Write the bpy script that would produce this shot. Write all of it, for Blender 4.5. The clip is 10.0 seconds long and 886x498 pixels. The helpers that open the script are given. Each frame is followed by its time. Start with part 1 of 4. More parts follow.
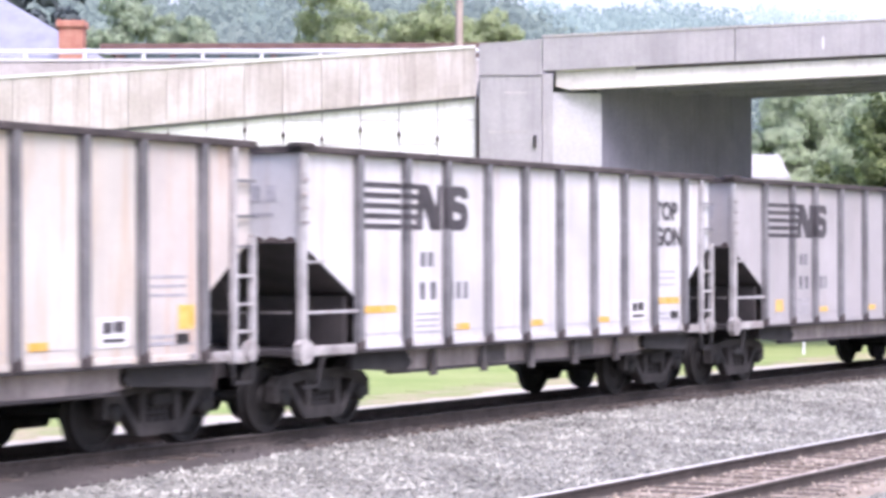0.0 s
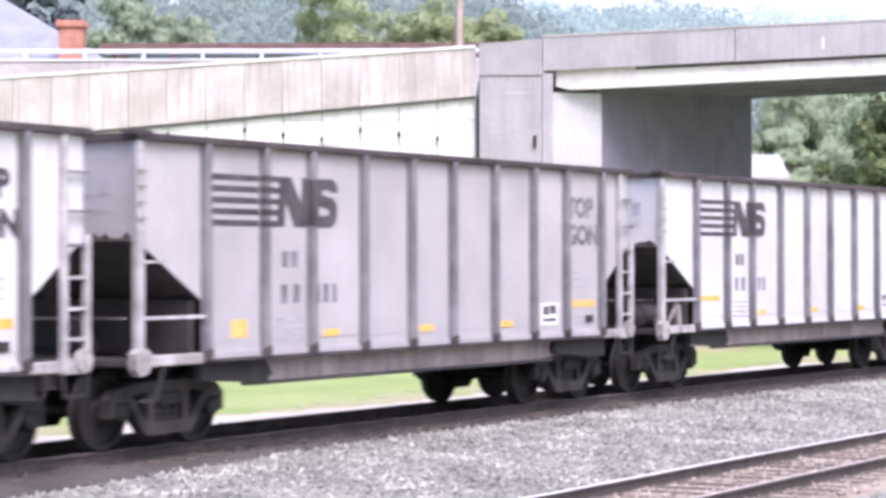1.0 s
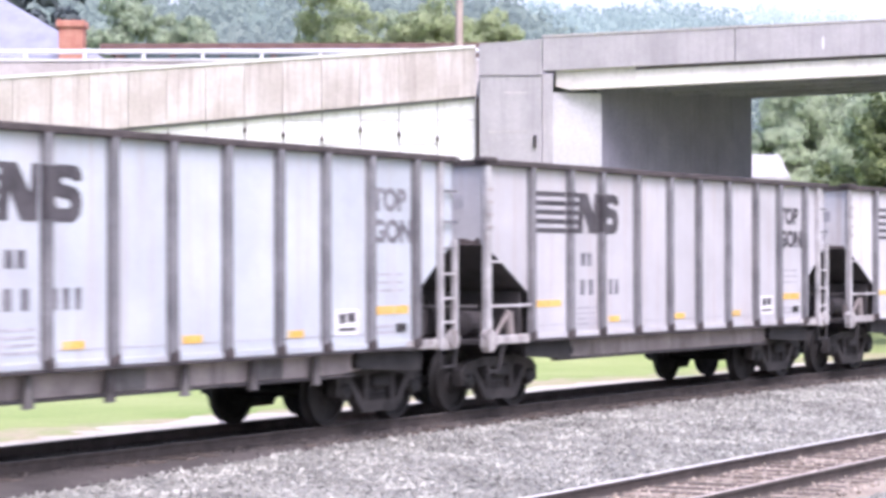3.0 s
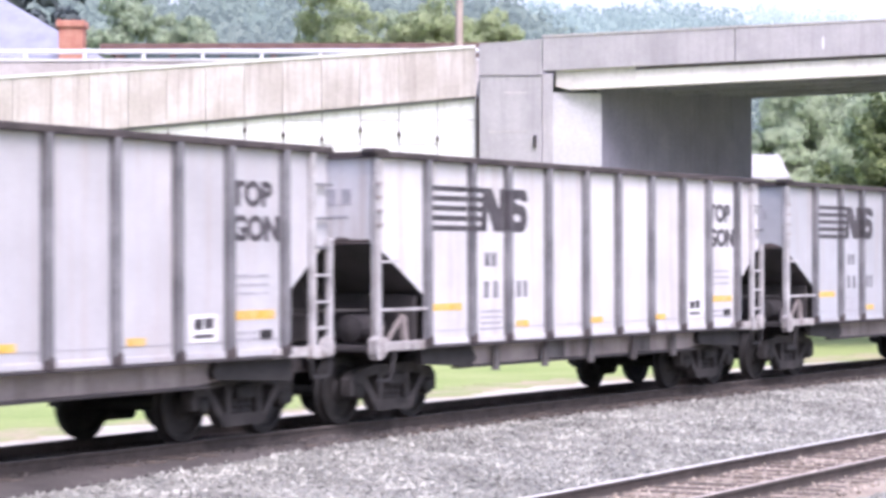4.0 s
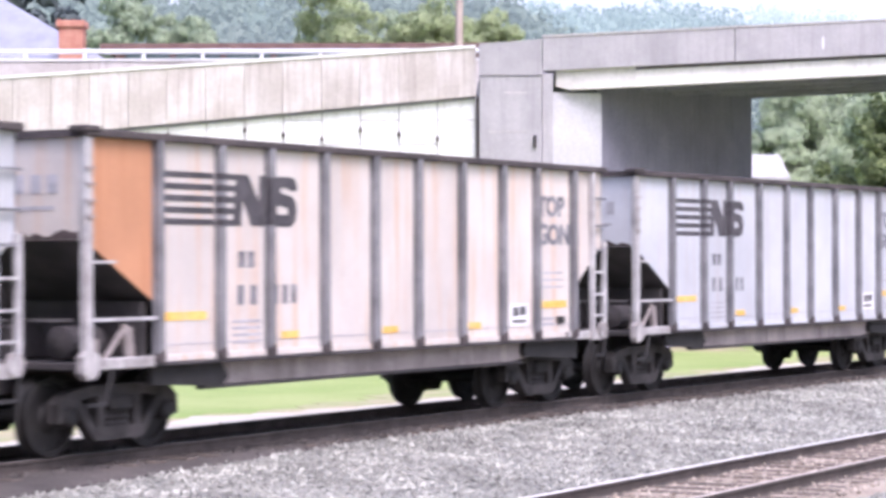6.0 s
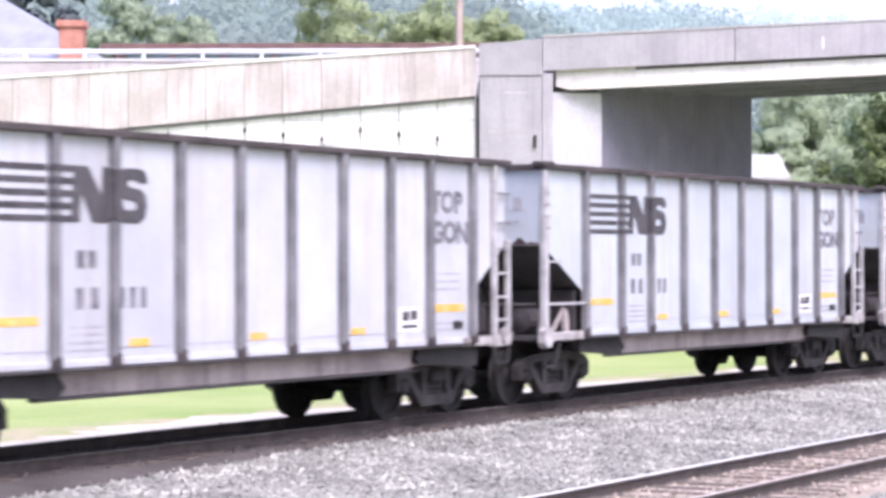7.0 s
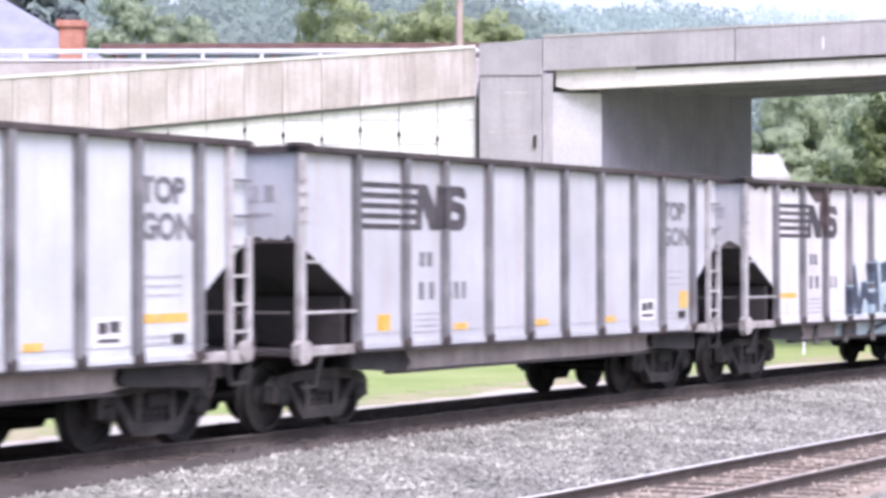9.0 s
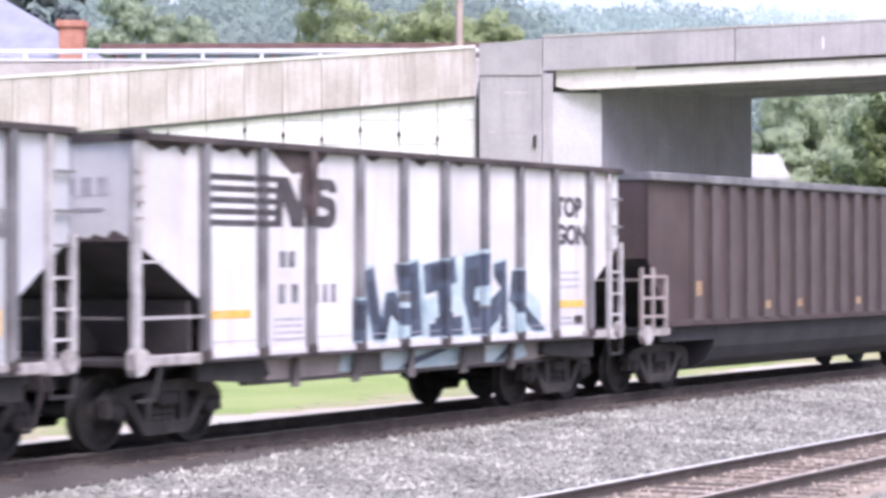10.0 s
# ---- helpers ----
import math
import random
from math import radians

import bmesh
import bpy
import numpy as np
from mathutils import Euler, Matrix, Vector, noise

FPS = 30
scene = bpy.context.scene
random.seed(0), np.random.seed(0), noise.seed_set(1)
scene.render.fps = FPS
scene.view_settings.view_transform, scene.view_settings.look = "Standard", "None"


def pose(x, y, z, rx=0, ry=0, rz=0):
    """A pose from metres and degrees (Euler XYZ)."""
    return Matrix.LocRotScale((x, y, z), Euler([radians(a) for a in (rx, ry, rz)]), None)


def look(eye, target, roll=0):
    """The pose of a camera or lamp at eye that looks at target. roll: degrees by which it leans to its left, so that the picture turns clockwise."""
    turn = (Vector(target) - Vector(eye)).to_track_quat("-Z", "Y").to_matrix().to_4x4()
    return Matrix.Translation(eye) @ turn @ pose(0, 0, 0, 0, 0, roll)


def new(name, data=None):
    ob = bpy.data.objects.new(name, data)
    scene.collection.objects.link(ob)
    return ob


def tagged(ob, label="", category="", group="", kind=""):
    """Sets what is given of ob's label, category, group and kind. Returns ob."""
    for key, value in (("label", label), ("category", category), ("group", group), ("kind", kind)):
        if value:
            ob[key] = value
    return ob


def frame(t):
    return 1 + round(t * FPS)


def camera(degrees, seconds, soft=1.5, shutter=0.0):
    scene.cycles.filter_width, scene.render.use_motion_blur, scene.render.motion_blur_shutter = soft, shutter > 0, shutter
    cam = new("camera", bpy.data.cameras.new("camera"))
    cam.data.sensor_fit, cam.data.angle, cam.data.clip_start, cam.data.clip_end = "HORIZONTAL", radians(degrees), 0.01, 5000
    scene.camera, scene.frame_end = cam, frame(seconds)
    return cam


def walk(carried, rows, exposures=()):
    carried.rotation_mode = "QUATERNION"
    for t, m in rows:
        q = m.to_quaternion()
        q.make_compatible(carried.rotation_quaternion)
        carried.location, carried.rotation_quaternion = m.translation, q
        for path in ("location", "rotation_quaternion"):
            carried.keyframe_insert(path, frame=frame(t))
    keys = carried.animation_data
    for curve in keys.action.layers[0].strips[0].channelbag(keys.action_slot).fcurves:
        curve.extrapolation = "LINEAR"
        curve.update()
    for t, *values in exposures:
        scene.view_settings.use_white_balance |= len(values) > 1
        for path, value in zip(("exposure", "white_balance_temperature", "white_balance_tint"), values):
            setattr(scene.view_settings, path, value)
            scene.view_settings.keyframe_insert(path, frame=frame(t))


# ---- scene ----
cam = camera(21.49, 10.0, soft=3.5, shutter=0.2)
EYE = (0.0, 0.0, 2.174)
CAM = look(EYE, (0.0, 100.0, 2.174 + 100 * math.tan(0.0062)), -0.15)
walk(cam, [(0.0, CAM), (10.0, CAM)],
     exposures=[(0.0, 0.9), (1.0, 0.92), (2.0, 0.93), (3.0, 0.92), (3.8, 0.92), (4.5, 0.84), (5.2, 0.83), (5.8, 0.87), (7.0, 0.99), (7.6, 0.98), (8.2, 0.89), (9.0, 0.84), (10.0, 0.83)])

# ---- world, sun, exposure ----
world = bpy.data.worlds.new("sky")
scene.world = world
world.use_nodes = True
wn = world.node_tree.nodes
sky = wn.new("ShaderNodeTexSky")
sky.sky_type, sky.sun_disc = "NISHITA", False
sky.sun_elevation, sky.sun_rotation = radians(54), radians(148)
sky.air_density, sky.dust_density, sky.ozone_density = 1.0, 5.0, 0.5
wn["Background"].inputs["Strength"].default_value = 0.14
world.node_tree.links.new(sky.outputs[0], wn["Background"].inputs[0])
sun = new("sun", bpy.data.lights.new("sun", "SUN"))
sun.data.energy, sun.data.angle, sun.data.color = 1.4, radians(30), (1.0, 0.95, 0.92)
sun.matrix_world = look((0, 0, 0), (-0.28, 0.66, -1.0))
scene.view_settings.use_white_balance = True
scene.view_settings.white_balance_temperature, scene.view_settings.white_balance_tint = 5690, 22


# ---- materials ----
def surf(name, a, b, scale=1.0, rough=0.7, metal=0.0, fine=25.0, bump=0.15, streak=None, streak_amount=0.4, vary=0.06,
         stretch=(1, 1, 1), contrast=0.28):
    """Two colours mixed by a large noise, a fine grain with relief, and optional streaks that run downwards."""
    m = bpy.data.materials.new(name)
    m.use_nodes = True
    nt = m.node_tree
    n, link = nt.nodes, nt.links.new
    bsdf = n["Principled BSDF"]
    co, info = n.new("ShaderNodeTexCoord"), n.new("ShaderNodeObjectInfo")
    shift = n.new("ShaderNodeVectorMath")
    shift.operation = "MULTIPLY_ADD"
    shift.inputs[1].default_value = (1, 1, 1)
    jump = n.new("ShaderNodeVectorMath")
    jump.operation = "SCALE"
    jump.inputs[0].default_value = (17.0, 5.0, 9.0)
    link(info.outputs["Random"], jump.inputs["Scale"])
    link(co.outputs["Object"], shift.inputs[0])
    link(jump.outputs[0], shift.inputs[2])
    mapping = n.new("ShaderNodeMapping")
    mapping.inputs["Scale"].default_value = stretch
    link(shift.outputs[0], mapping.inputs["Vector"])

    def noise_at(vec, sc, detail):
        t = n.new("ShaderNodeTexNoise")
        t.inputs["Scale"].default_value, t.inputs["Detail"].default_value = sc, detail
        t.inputs["Roughness"].default_value = 0.6
        link(vec, t.inputs["Vector"])
        return t.outputs["Fac"]

    def ramp(fac, lo, hi):
        r = n.new("ShaderNodeMapRange")
        r.inputs["From Min"].default_value, r.inputs["From Max"].default_value = lo, hi
        link(fac, r.inputs["Value"])
        return r.outputs[0]

    def mix(fac, x, y, mode="MIX"):
        k = n.new("ShaderNodeMix")
        k.data_type, k.blend_type = "RGBA", mode
        for socket, value in ((k.inputs["Factor"], fac), (k.inputs[6], x), (k.inputs[7], y)):
            if isinstance(value, bpy.types.NodeSocket):
                link(value, socket)
            elif isinstance(value, float):
                socket.default_value = value
            else:
                socket.default_value = (*value, 1)
        return k.outputs[2]

    big = ramp(noise_at(mapping.outputs[0], scale, 4), 0.35, 0.65)
    grain = noise_at(shift.outputs[0], fine, 3)
    colour = mix(big, a, b)
    if streak:
        runs = n.new("ShaderNodeMapping")
        runs.inputs["Scale"].default_value = (4.0, 4.0, 0.22)
        link(shift.outputs[0], runs.inputs["Vector"])
        thin = ramp(noise_at(runs.outputs[0], 1.6, 5), 0.5, 0.72)
        gain = n.new("ShaderNodeMath")
        gain.operation = "MULTIPLY"
        gain.inputs[1].default_value = streak_amount
        link(thin, gain.inputs[0])
        colour = mix(gain.outputs[0], colour, streak)
    grey = n.new("ShaderNodeMapRange")
    grey.inputs["To Min"].default_value, grey.inputs["To Max"].default_value = 1 - contrast, 1 + contrast
    link(grain, grey.inputs["Value"])
    tone = n.new("ShaderNodeMapRange")
    tone.inputs["To Min"].default_value, tone.inputs["To Max"].default_value = 1 - vary, 1 + vary
    link(info.outputs["Random"], tone.inputs["Value"])
    both = n.new("ShaderNodeMath")
    both.operation = "MULTIPLY"
    link(grey.outputs[0], both.inputs[0])
    link(tone.outputs[0], both.inputs[1])
    grey3 = n.new("ShaderNodeCombineColor")
    for i in range(3):
        link(both.outputs[0], grey3.inputs[i])
    colour = mix(1.0, colour, grey3.outputs[0], "MULTIPLY")
    link(colour, bsdf.inputs["Base Color"])
    bsdf.inputs["Roughness"].default_value, bsdf.inputs["Metallic"].default_value = rough, metal
    if bump:
        bp = n.new("ShaderNodeBump")
        bp.inputs["Strength"].default_value, bp.inputs["Distance"].default_value = bump, 0.02
        link(grain, bp.inputs["Height"])
        link(bp.outputs[0], bsdf.inputs["Normal"])
    return m


def leafy(name, a, b, glow=(), through_light=0.0, patch=0.0):
    m = bpy.data.materials.new(name)
    m.use_nodes = True
    nt = m.node_tree
    n, link = nt.nodes, nt.links.new
    bsdf = n["Principled BSDF"]
    geo, mixer = n.new("ShaderNodeNewGeometry"), n.new("ShaderNodeMix")
    mixer.data_type = "RGBA"
    mixer.inputs[6].default_value, mixer.inputs[7].default_value = (*a, 1), (*b, 1)
    link(geo.outputs["Random Per Island"], mixer.inputs["Factor"])
    colour = mixer.outputs[2]
    if patch:
        co, cloud, span = n.new("ShaderNodeTexCoord"), n.new("ShaderNodeTexNoise"), n.new("ShaderNodeMapRange")
        cloud.inputs["Scale"].default_value, cloud.inputs["Detail"].default_value = patch, 3
        span.inputs["From Min"].default_value, span.inputs["From Max"].default_value = 0.35, 0.65
        span.inputs["To Min"].default_value, span.inputs["To Max"].default_value = 0.68, 1.25
        link(co.outputs["Object"], cloud.inputs["Vector"])
        link(cloud.outputs["Fac"], span.inputs["Value"])
        scaled = n.new("ShaderNodeVectorMath")
        scaled.operation = "SCALE"
        link(colour, scaled.inputs[0])
        link(span.outputs[0], scaled.inputs["Scale"])
        colour = scaled.outputs[0]
    link(colour, bsdf.inputs["Base Color"])
    bsdf.inputs["Roughness"].default_value = 0.6
    if through_light:
        thin, both = n.new("ShaderNodeBsdfTranslucent"), n.new("ShaderNodeMixShader")
        link(colour, thin.inputs["Color"])
        both.inputs[0].default_value = through_light
        link(bsdf.outputs[0], both.inputs[1])
        link(thin.outputs[0], both.inputs[2])
        link(both.outputs[0], n["Material Output"].inputs["Surface"])
    # the glow lays a veil of haze colour over far leaves
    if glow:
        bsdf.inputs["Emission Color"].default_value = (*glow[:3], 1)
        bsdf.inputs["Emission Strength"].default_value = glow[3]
    return m


# coal grime; its dark also stands in for shadow gaps and recess shade
GRIME_AND_SHADE = surf("grime_and_shade_dark", (0.047, 0.041, 0.043), (0.075, 0.065, 0.067), 2.0, 0.85, bump=0.3)
FRAME = surf("sooty_cast_steel", (0.022, 0.02, 0.02), (0.04, 0.036, 0.037), 3.0, 0.8, bump=0.3)
DUSTY = surf("dusty_truck_casting", (0.02, 0.018, 0.018), (0.075, 0.066, 0.065), 2.6, 0.85, bump=0.3, streak=(0.024, 0.021, 0.021), streak_amount=0.6)
WHEEL = surf("wheel_steel", (0.014, 0.013, 0.013), (0.034, 0.03, 0.03), 4.0, 0.65, 0.2)
# rib grey, darkened further for the shade on the ribs' left faces
RIB = surf("grimy_shaded_rib_paint", (0.13, 0.127, 0.137), (0.25, 0.242, 0.257), 1.5, 0.65, streak=(0.14, 0.12, 0.115))
CHORD = surf("sooty_brown_chord", (0.045, 0.036, 0.037), (0.09, 0.072, 0.072), 2.0, 0.8)
PALE = surf("dull_white_steel", (0.34, 0.322, 0.325), (0.55, 0.53, 0.538), 3.0, 0.6, streak=(0.2, 0.13, 0.1))
DULLPALE = surf("grimy_white_casting", (0.27, 0.245, 0.24), (0.52, 0.49, 0.485), 4.0, 0.7, streak=(0.13, 0.09, 0.075), streak_amount=0.6)
UNDER = surf("dusty_underframe_paint", (0.27, 0.23, 0.225), (0.45, 0.39, 0.375), 1.3, 0.8, streak=(0.1, 0.08, 0.075), streak_amount=0.55, vary=0.16)
INK = surf("faded_black_paint", (0.05, 0.045, 0.05), (0.1, 0.09, 0.1), 3.0, 0.7)
GREY_INK = surf("worn_grey_stencil", (0.34, 0.33, 0.36), (0.5, 0.48, 0.52), 4.0, 0.7)
YELLOW = surf("yellow_reflector", (0.74, 0.4, 0.05), (0.8, 0.54, 0.16), 6.0, 0.5, bump=0.05, streak=(0.6, 0.52, 0.4), streak_amount=0.5)
FADED = surf("faded_orange_reflector", (0.33, 0.21, 0.12), (0.45, 0.32, 0.2), 8.0, 0.6, bump=0.05)
SLATE = surf("slate_spray_paint", (0.04, 0.055, 0.09), (0.1, 0.12, 0.17), 2.0, 0.6)
NIGHT = surf("dark_spray_paint", (0.035, 0.04, 0.06), (0.07, 0.08, 0.11), 3.0, 0.6)
ICE = surf("ice_blue_spray_paint", (0.36, 0.47, 0.53), (0.56, 0.65, 0.69), 2.0, 0.6)
# soot stains; also the dark of open joints and of the parapet's shadow line
SOOT_AND_SHADE = surf("soot_stain", (0.05, 0.035, 0.035), (0.13, 0.1, 0.1), 3.0, 0.85)
BROWN = surf("oxide_brown_car_paint", (0.075, 0.052, 0.052), (0.11, 0.08, 0.08), 1.0, 0.65, streak=(0.05, 0.035, 0.035))
SKIRT = surf("black_tub_paint", (0.026, 0.025, 0.029), (0.046, 0.044, 0.05), 1.2, 0.7, streak=(0.03, 0.028, 0.03))
BROWN_RIB = surf("dusty_brown_rib", (0.095, 0.075, 0.076), (0.125, 0.1, 0.1), 1.5, 0.65)

CONCRETE = surf("weathered_concrete", (0.4, 0.37, 0.37), (0.52, 0.48, 0.48), 0.8, 0.85, streak=(0.24, 0.2, 0.2), streak_amount=0.5, fine=14)
STAINED = surf("stained_parapet_concrete", (0.47, 0.418, 0.392), (0.66, 0.605, 0.597), 0.55, 0.85, streak=(0.34, 0.28, 0.26), streak_amount=0.65, fine=8, vary=0.03, contrast=0.14)
WALLWHITE = surf("pale_wall_concrete", (0.77, 0.75, 0.76), (0.83, 0.81, 0.82), 0.9, 0.85, streak=(0.55, 0.5, 0.47), streak_amount=0.5, fine=14, vary=0.04)
# paler concrete that puts the light on the splay face into its colour
SPLAY = surf("lit_splay_concrete", (0.43, 0.42, 0.445), (0.54, 0.53, 0.56), 0.5, 0.85, streak=(0.48, 0.46, 0.48), fine=14)
# concrete darkened to stand in for the shade beneath the bridge
SHADECON = surf("shade_dark_concrete", (0.19, 0.182, 0.235), (0.25, 0.242, 0.305), 0.5, 0.9, streak=(0.135, 0.128, 0.145), fine=14)
PALECON = surf("pale_girder_concrete", (0.66, 0.62, 0.61), (0.78, 0.745, 0.735), 0.5, 0.85, streak=(0.5, 0.46, 0.43), fine=14)
ENDCON = surf("shadow_grey_concrete", (0.56, 0.525, 0.51), (0.68, 0.645, 0.63), 0.6, 0.85, streak=(0.42, 0.38, 0.36), fine=14)
SHINGLE = surf("pale_shingle", (0.42, 0.4, 0.4), (0.52, 0.5, 0.5), 2.0, 0.85)
GRIMYUNDER = surf("grimy_underframe_paint", (0.07, 0.06, 0.06), (0.2, 0.185, 0.185), 1.4, 0.8, streak=(0.06, 0.05, 0.05))
GREYCON = surf("grey_bridge_concrete", (0.35, 0.33, 0.35), (0.44, 0.415, 0.435), 0.7, 0.85, streak=(0.24, 0.22, 0.23), fine=14, contrast=0.16)
RAILPAINT = surf("white_rail_paint", (0.74, 0.74, 0.76), (0.82, 0.82, 0.84), 2.0, 0.5)
RAILSIDE = surf("rail_rust", (0.05, 0.04, 0.036), (0.09, 0.073, 0.066), 3.0, 0.8)
# non-metal near-white: the polished head's sky reflection put into the colour
RAILTOP = surf("sky_whitened_rail_head", (0.74, 0.71, 0.69), (0.82, 0.79, 0.77), 2.0, 0.55, 0.0, bump=0.02)
DULLTOP = surf("dull_rail_head", (0.13, 0.115, 0.108), (0.2, 0.18, 0.17), 2.0, 0.6, 0.2, bump=0.02)
TANTOP = surf("tan_rusted_rail_head", (0.4, 0.34, 0.3), (0.56, 0.49, 0.44), 2.0, 0.6, bump=0.02)
TIE = surf("creosoted_tie", (0.07, 0.055, 0.045), (0.16, 0.125, 0.105), 3.0, 0.9, stretch=(1, 6, 1))
BALLAST = surf("grey_ballast", (0.16, 0.155, 0.14), (0.32, 0.31, 0.28), 0.5, 0.9, fine=22, bump=1.0)
STONE = leafy("ballast_stone", (0.16, 0.156, 0.138), (0.45, 0.438, 0.39), patch=1.3)
# dirty ballast and stones, darkened further for the shade under the train
DIRTY_SHADED = surf("dirty_shaded_ballast", (0.07, 0.06, 0.056), (0.125, 0.106, 0.1), 0.8, 0.95, fine=22, bump=1.0)
DIRTY_SHADED_STONE = leafy("dirty_shaded_stone", (0.06, 0.05, 0.047), (0.15, 0.13, 0.12))
FOULED = surf("rusty_fouled_ballast", (0.3, 0.24, 0.19), (0.44, 0.37, 0.31), 0.8, 0.95, fine=22, bump=1.0)
FOULED_STONE = leafy("rusty_stone", (0.18, 0.14, 0.105), (0.54, 0.455, 0.375), patch=1.2)
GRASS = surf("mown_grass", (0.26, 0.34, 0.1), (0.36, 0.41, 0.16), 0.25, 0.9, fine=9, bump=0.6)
PATHDUST = surf("pale_gravel_verge", (0.55, 0.48, 0.41), (0.72, 0.65, 0.58), 0.8, 0.95, fine=20, bump=0.6)
WORNGRASS = surf("worn_grass", (0.5, 0.4, 0.29), (0.31, 0.37, 0.14), 0.9, 0.95, fine=9, bump=0.6)
BARK = surf("bark", (0.08, 0.06, 0.045), (0.14, 0.11, 0.085), 3.0, 0.95, bump=0.6)
POLE = surf("pole_wood", (0.4, 0.31, 0.265), (0.5, 0.41, 0.355), 2.0, 0.9, stretch=(6, 6, 0.6))
LEAF_BRIGHT = leafy("bright_leaf", (0.46, 0.53, 0.3), (0.58, 0.64, 0.4), through_light=0.6)
# dark leaf with a bluish tint in place of the haze before it
LEAF_SLATE = leafy("haze_tinted_slate_leaf", (0.1, 0.125, 0.135), (0.16, 0.19, 0.2), through_light=0.3)
LEAF_DARK = leafy("dark_leaf", (0.16, 0.215, 0.09), (0.36, 0.42, 0.19), through_light=0.5, patch=1.1)
# these two greens are lightened to put the valley haze into the leaf colour
LEAF_MID = leafy("haze_lightened_leaf", (0.46, 0.54, 0.39), (0.55, 0.62, 0.46), through_light=0.6)
LEAF_PALE = leafy("haze_paled_leaf", (0.55, 0.63, 0.45), (0.61, 0.68, 0.5), through_light=0.6)
# hill leaves emit a pale blue-green that stands in for aerial haze
LEAF_FAR = leafy("haze_glow_leaf", (0.065, 0.09, 0.065), (0.085, 0.112, 0.08), (0.3, 0.355, 0.35, 0.42), patch=0.05)
LEAF_FARTHER = leafy("haze_glow_ridge_leaf", (0.07, 0.1, 0.08), (0.095, 0.125, 0.1), (0.4, 0.485, 0.49, 0.52), patch=0.02)
LEAF_FARTHEST = leafy("haze_glow_skyline_leaf", (0.07, 0.09, 0.085), (0.085, 0.105, 0.1), (0.52, 0.6, 0.61, 0.66), patch=0.01)
ROOF = surf("slate_roof", (0.25, 0.255, 0.33), (0.32, 0.325, 0.4), 1.0, 0.7)
BRICK = surf("red_brick", (0.48, 0.2, 0.15), (0.56, 0.28, 0.21), 3.0, 0.9)
BRICKDARK = surf("old_brick", (0.17, 0.095, 0.09), (0.24, 0.145, 0.135), 2.0, 0.9)
SIDING = surf("cream_siding", (0.62, 0.6, 0.56), (0.72, 0.7, 0.66), 2.0, 0.8)


# ---- building helpers ----
def part(name, bm, material, parent=None, label=""):
    me = bpy.data.meshes.new(name)
    bm.to_mesh(me)
    bm.free()
    me.materials.append(material)
    ob = new(name, me)
    ob.parent = parent
    if label:
        ob["label"] = label
    return ob


def shared(name, me, parent, m=None):
    ob = new(name, me)
    ob.parent = parent
    if m is not None:
        ob.matrix_basis = m
    return ob


def add_box(bm, x0, x1, y0, y1, z0, z1, bevel=0.0):
    vs = [bm.verts.new((x, y, z)) for x in (x0, x1) for y in (y0, y1) for z in (z0, z1)]
    fs = [bm.faces.new([vs[i] for i in q]) for q in ((0, 1, 3, 2), (4, 6, 7, 5), (0, 4, 5, 1), (2, 3, 7, 6), (0, 2, 6, 4), (1, 5, 7, 3))]
    if bevel:
        edges = list({e for f in fs for e in f.edges})
        bmesh.ops.bevel(bm, geom=edges, offset=bevel, segments=1, affect="EDGES")


def box(name, x0, x1, y0, y1, z0, z1, material, parent=None, label="", bevel=0.0):
    bm = bmesh.new()
    add_box(bm, x0, x1, y0, y1, z0, z1, bevel)
    return part(name, bm, material, parent, label)


def add_prism(bm, pts, y0, y1):
    """A polygon in the x-z plane, given thickness from y0 to y1."""
    a = [bm.verts.new((x, y0, z)) for x, z in pts]
    b = [bm.verts.new((x, y1, z)) for x, z in pts]
    bm.faces.new(a)
    bm.faces.new(b[::-1])
    for i in range(len(pts)):
        j = (i + 1) % len(pts)
        bm.faces.new((a[j], a[i], b[i], b[j]))


def add_beam(bm, p, q, w, d=None):
    """A square bar from p to q."""
    p, q = Vector(p), Vector(q)
    ax = (q - p).normalized()
    side = ax.cross(Vector((0, 1, 0)))
    if side.length < 0.1:
        side = ax.cross(Vector((0, 0, 1)))
    side.normalize()
    up = ax.cross(side).normalized()
    d = d or w
    ring = [(side * i * w + up * j * d) / 2 for i, j in ((-1, -1), (1, -1), (1, 1), (-1, 1))]
    a, b = [bm.verts.new(p + r) for r in ring], [bm.verts.new(q + r) for r in ring]
    bm.faces.new(a[::-1])
    bm.faces.new(b)
    for i in range(4):
        j = (i + 1) % 4
        bm.faces.new((a[i], a[j], b[j], b[i]))


def add_lathe(bm, profile, axis, centre, n=20):
    """A profile of (radius, along) turned about an axis through centre."""
    rings = []
    for r, h in profile:
        ring = []
        for i in range(n):
            a = 2 * math.pi * i / n
            c, s = r * math.cos(a), r * math.sin(a)
            v = {"x": (h, c, s), "y": (c, h, s), "z": (c, s, h)}[axis]
            ring.append(bm.verts.new(Vector(centre) + Vector(v)))
        rings.append(ring)
    for r0, r1 in zip(rings, rings[1:]):
        for i in range(n):
            j = (i + 1) % n
            bm.faces.new((r0[i], r0[j], r1[j], r1[i]))
    bm.faces.new(rings[0])
    bm.faces.new(rings[-1])


def fixed(bm):
    bmesh.ops.recalc_face_normals(bm, faces=bm.faces)
    return bm


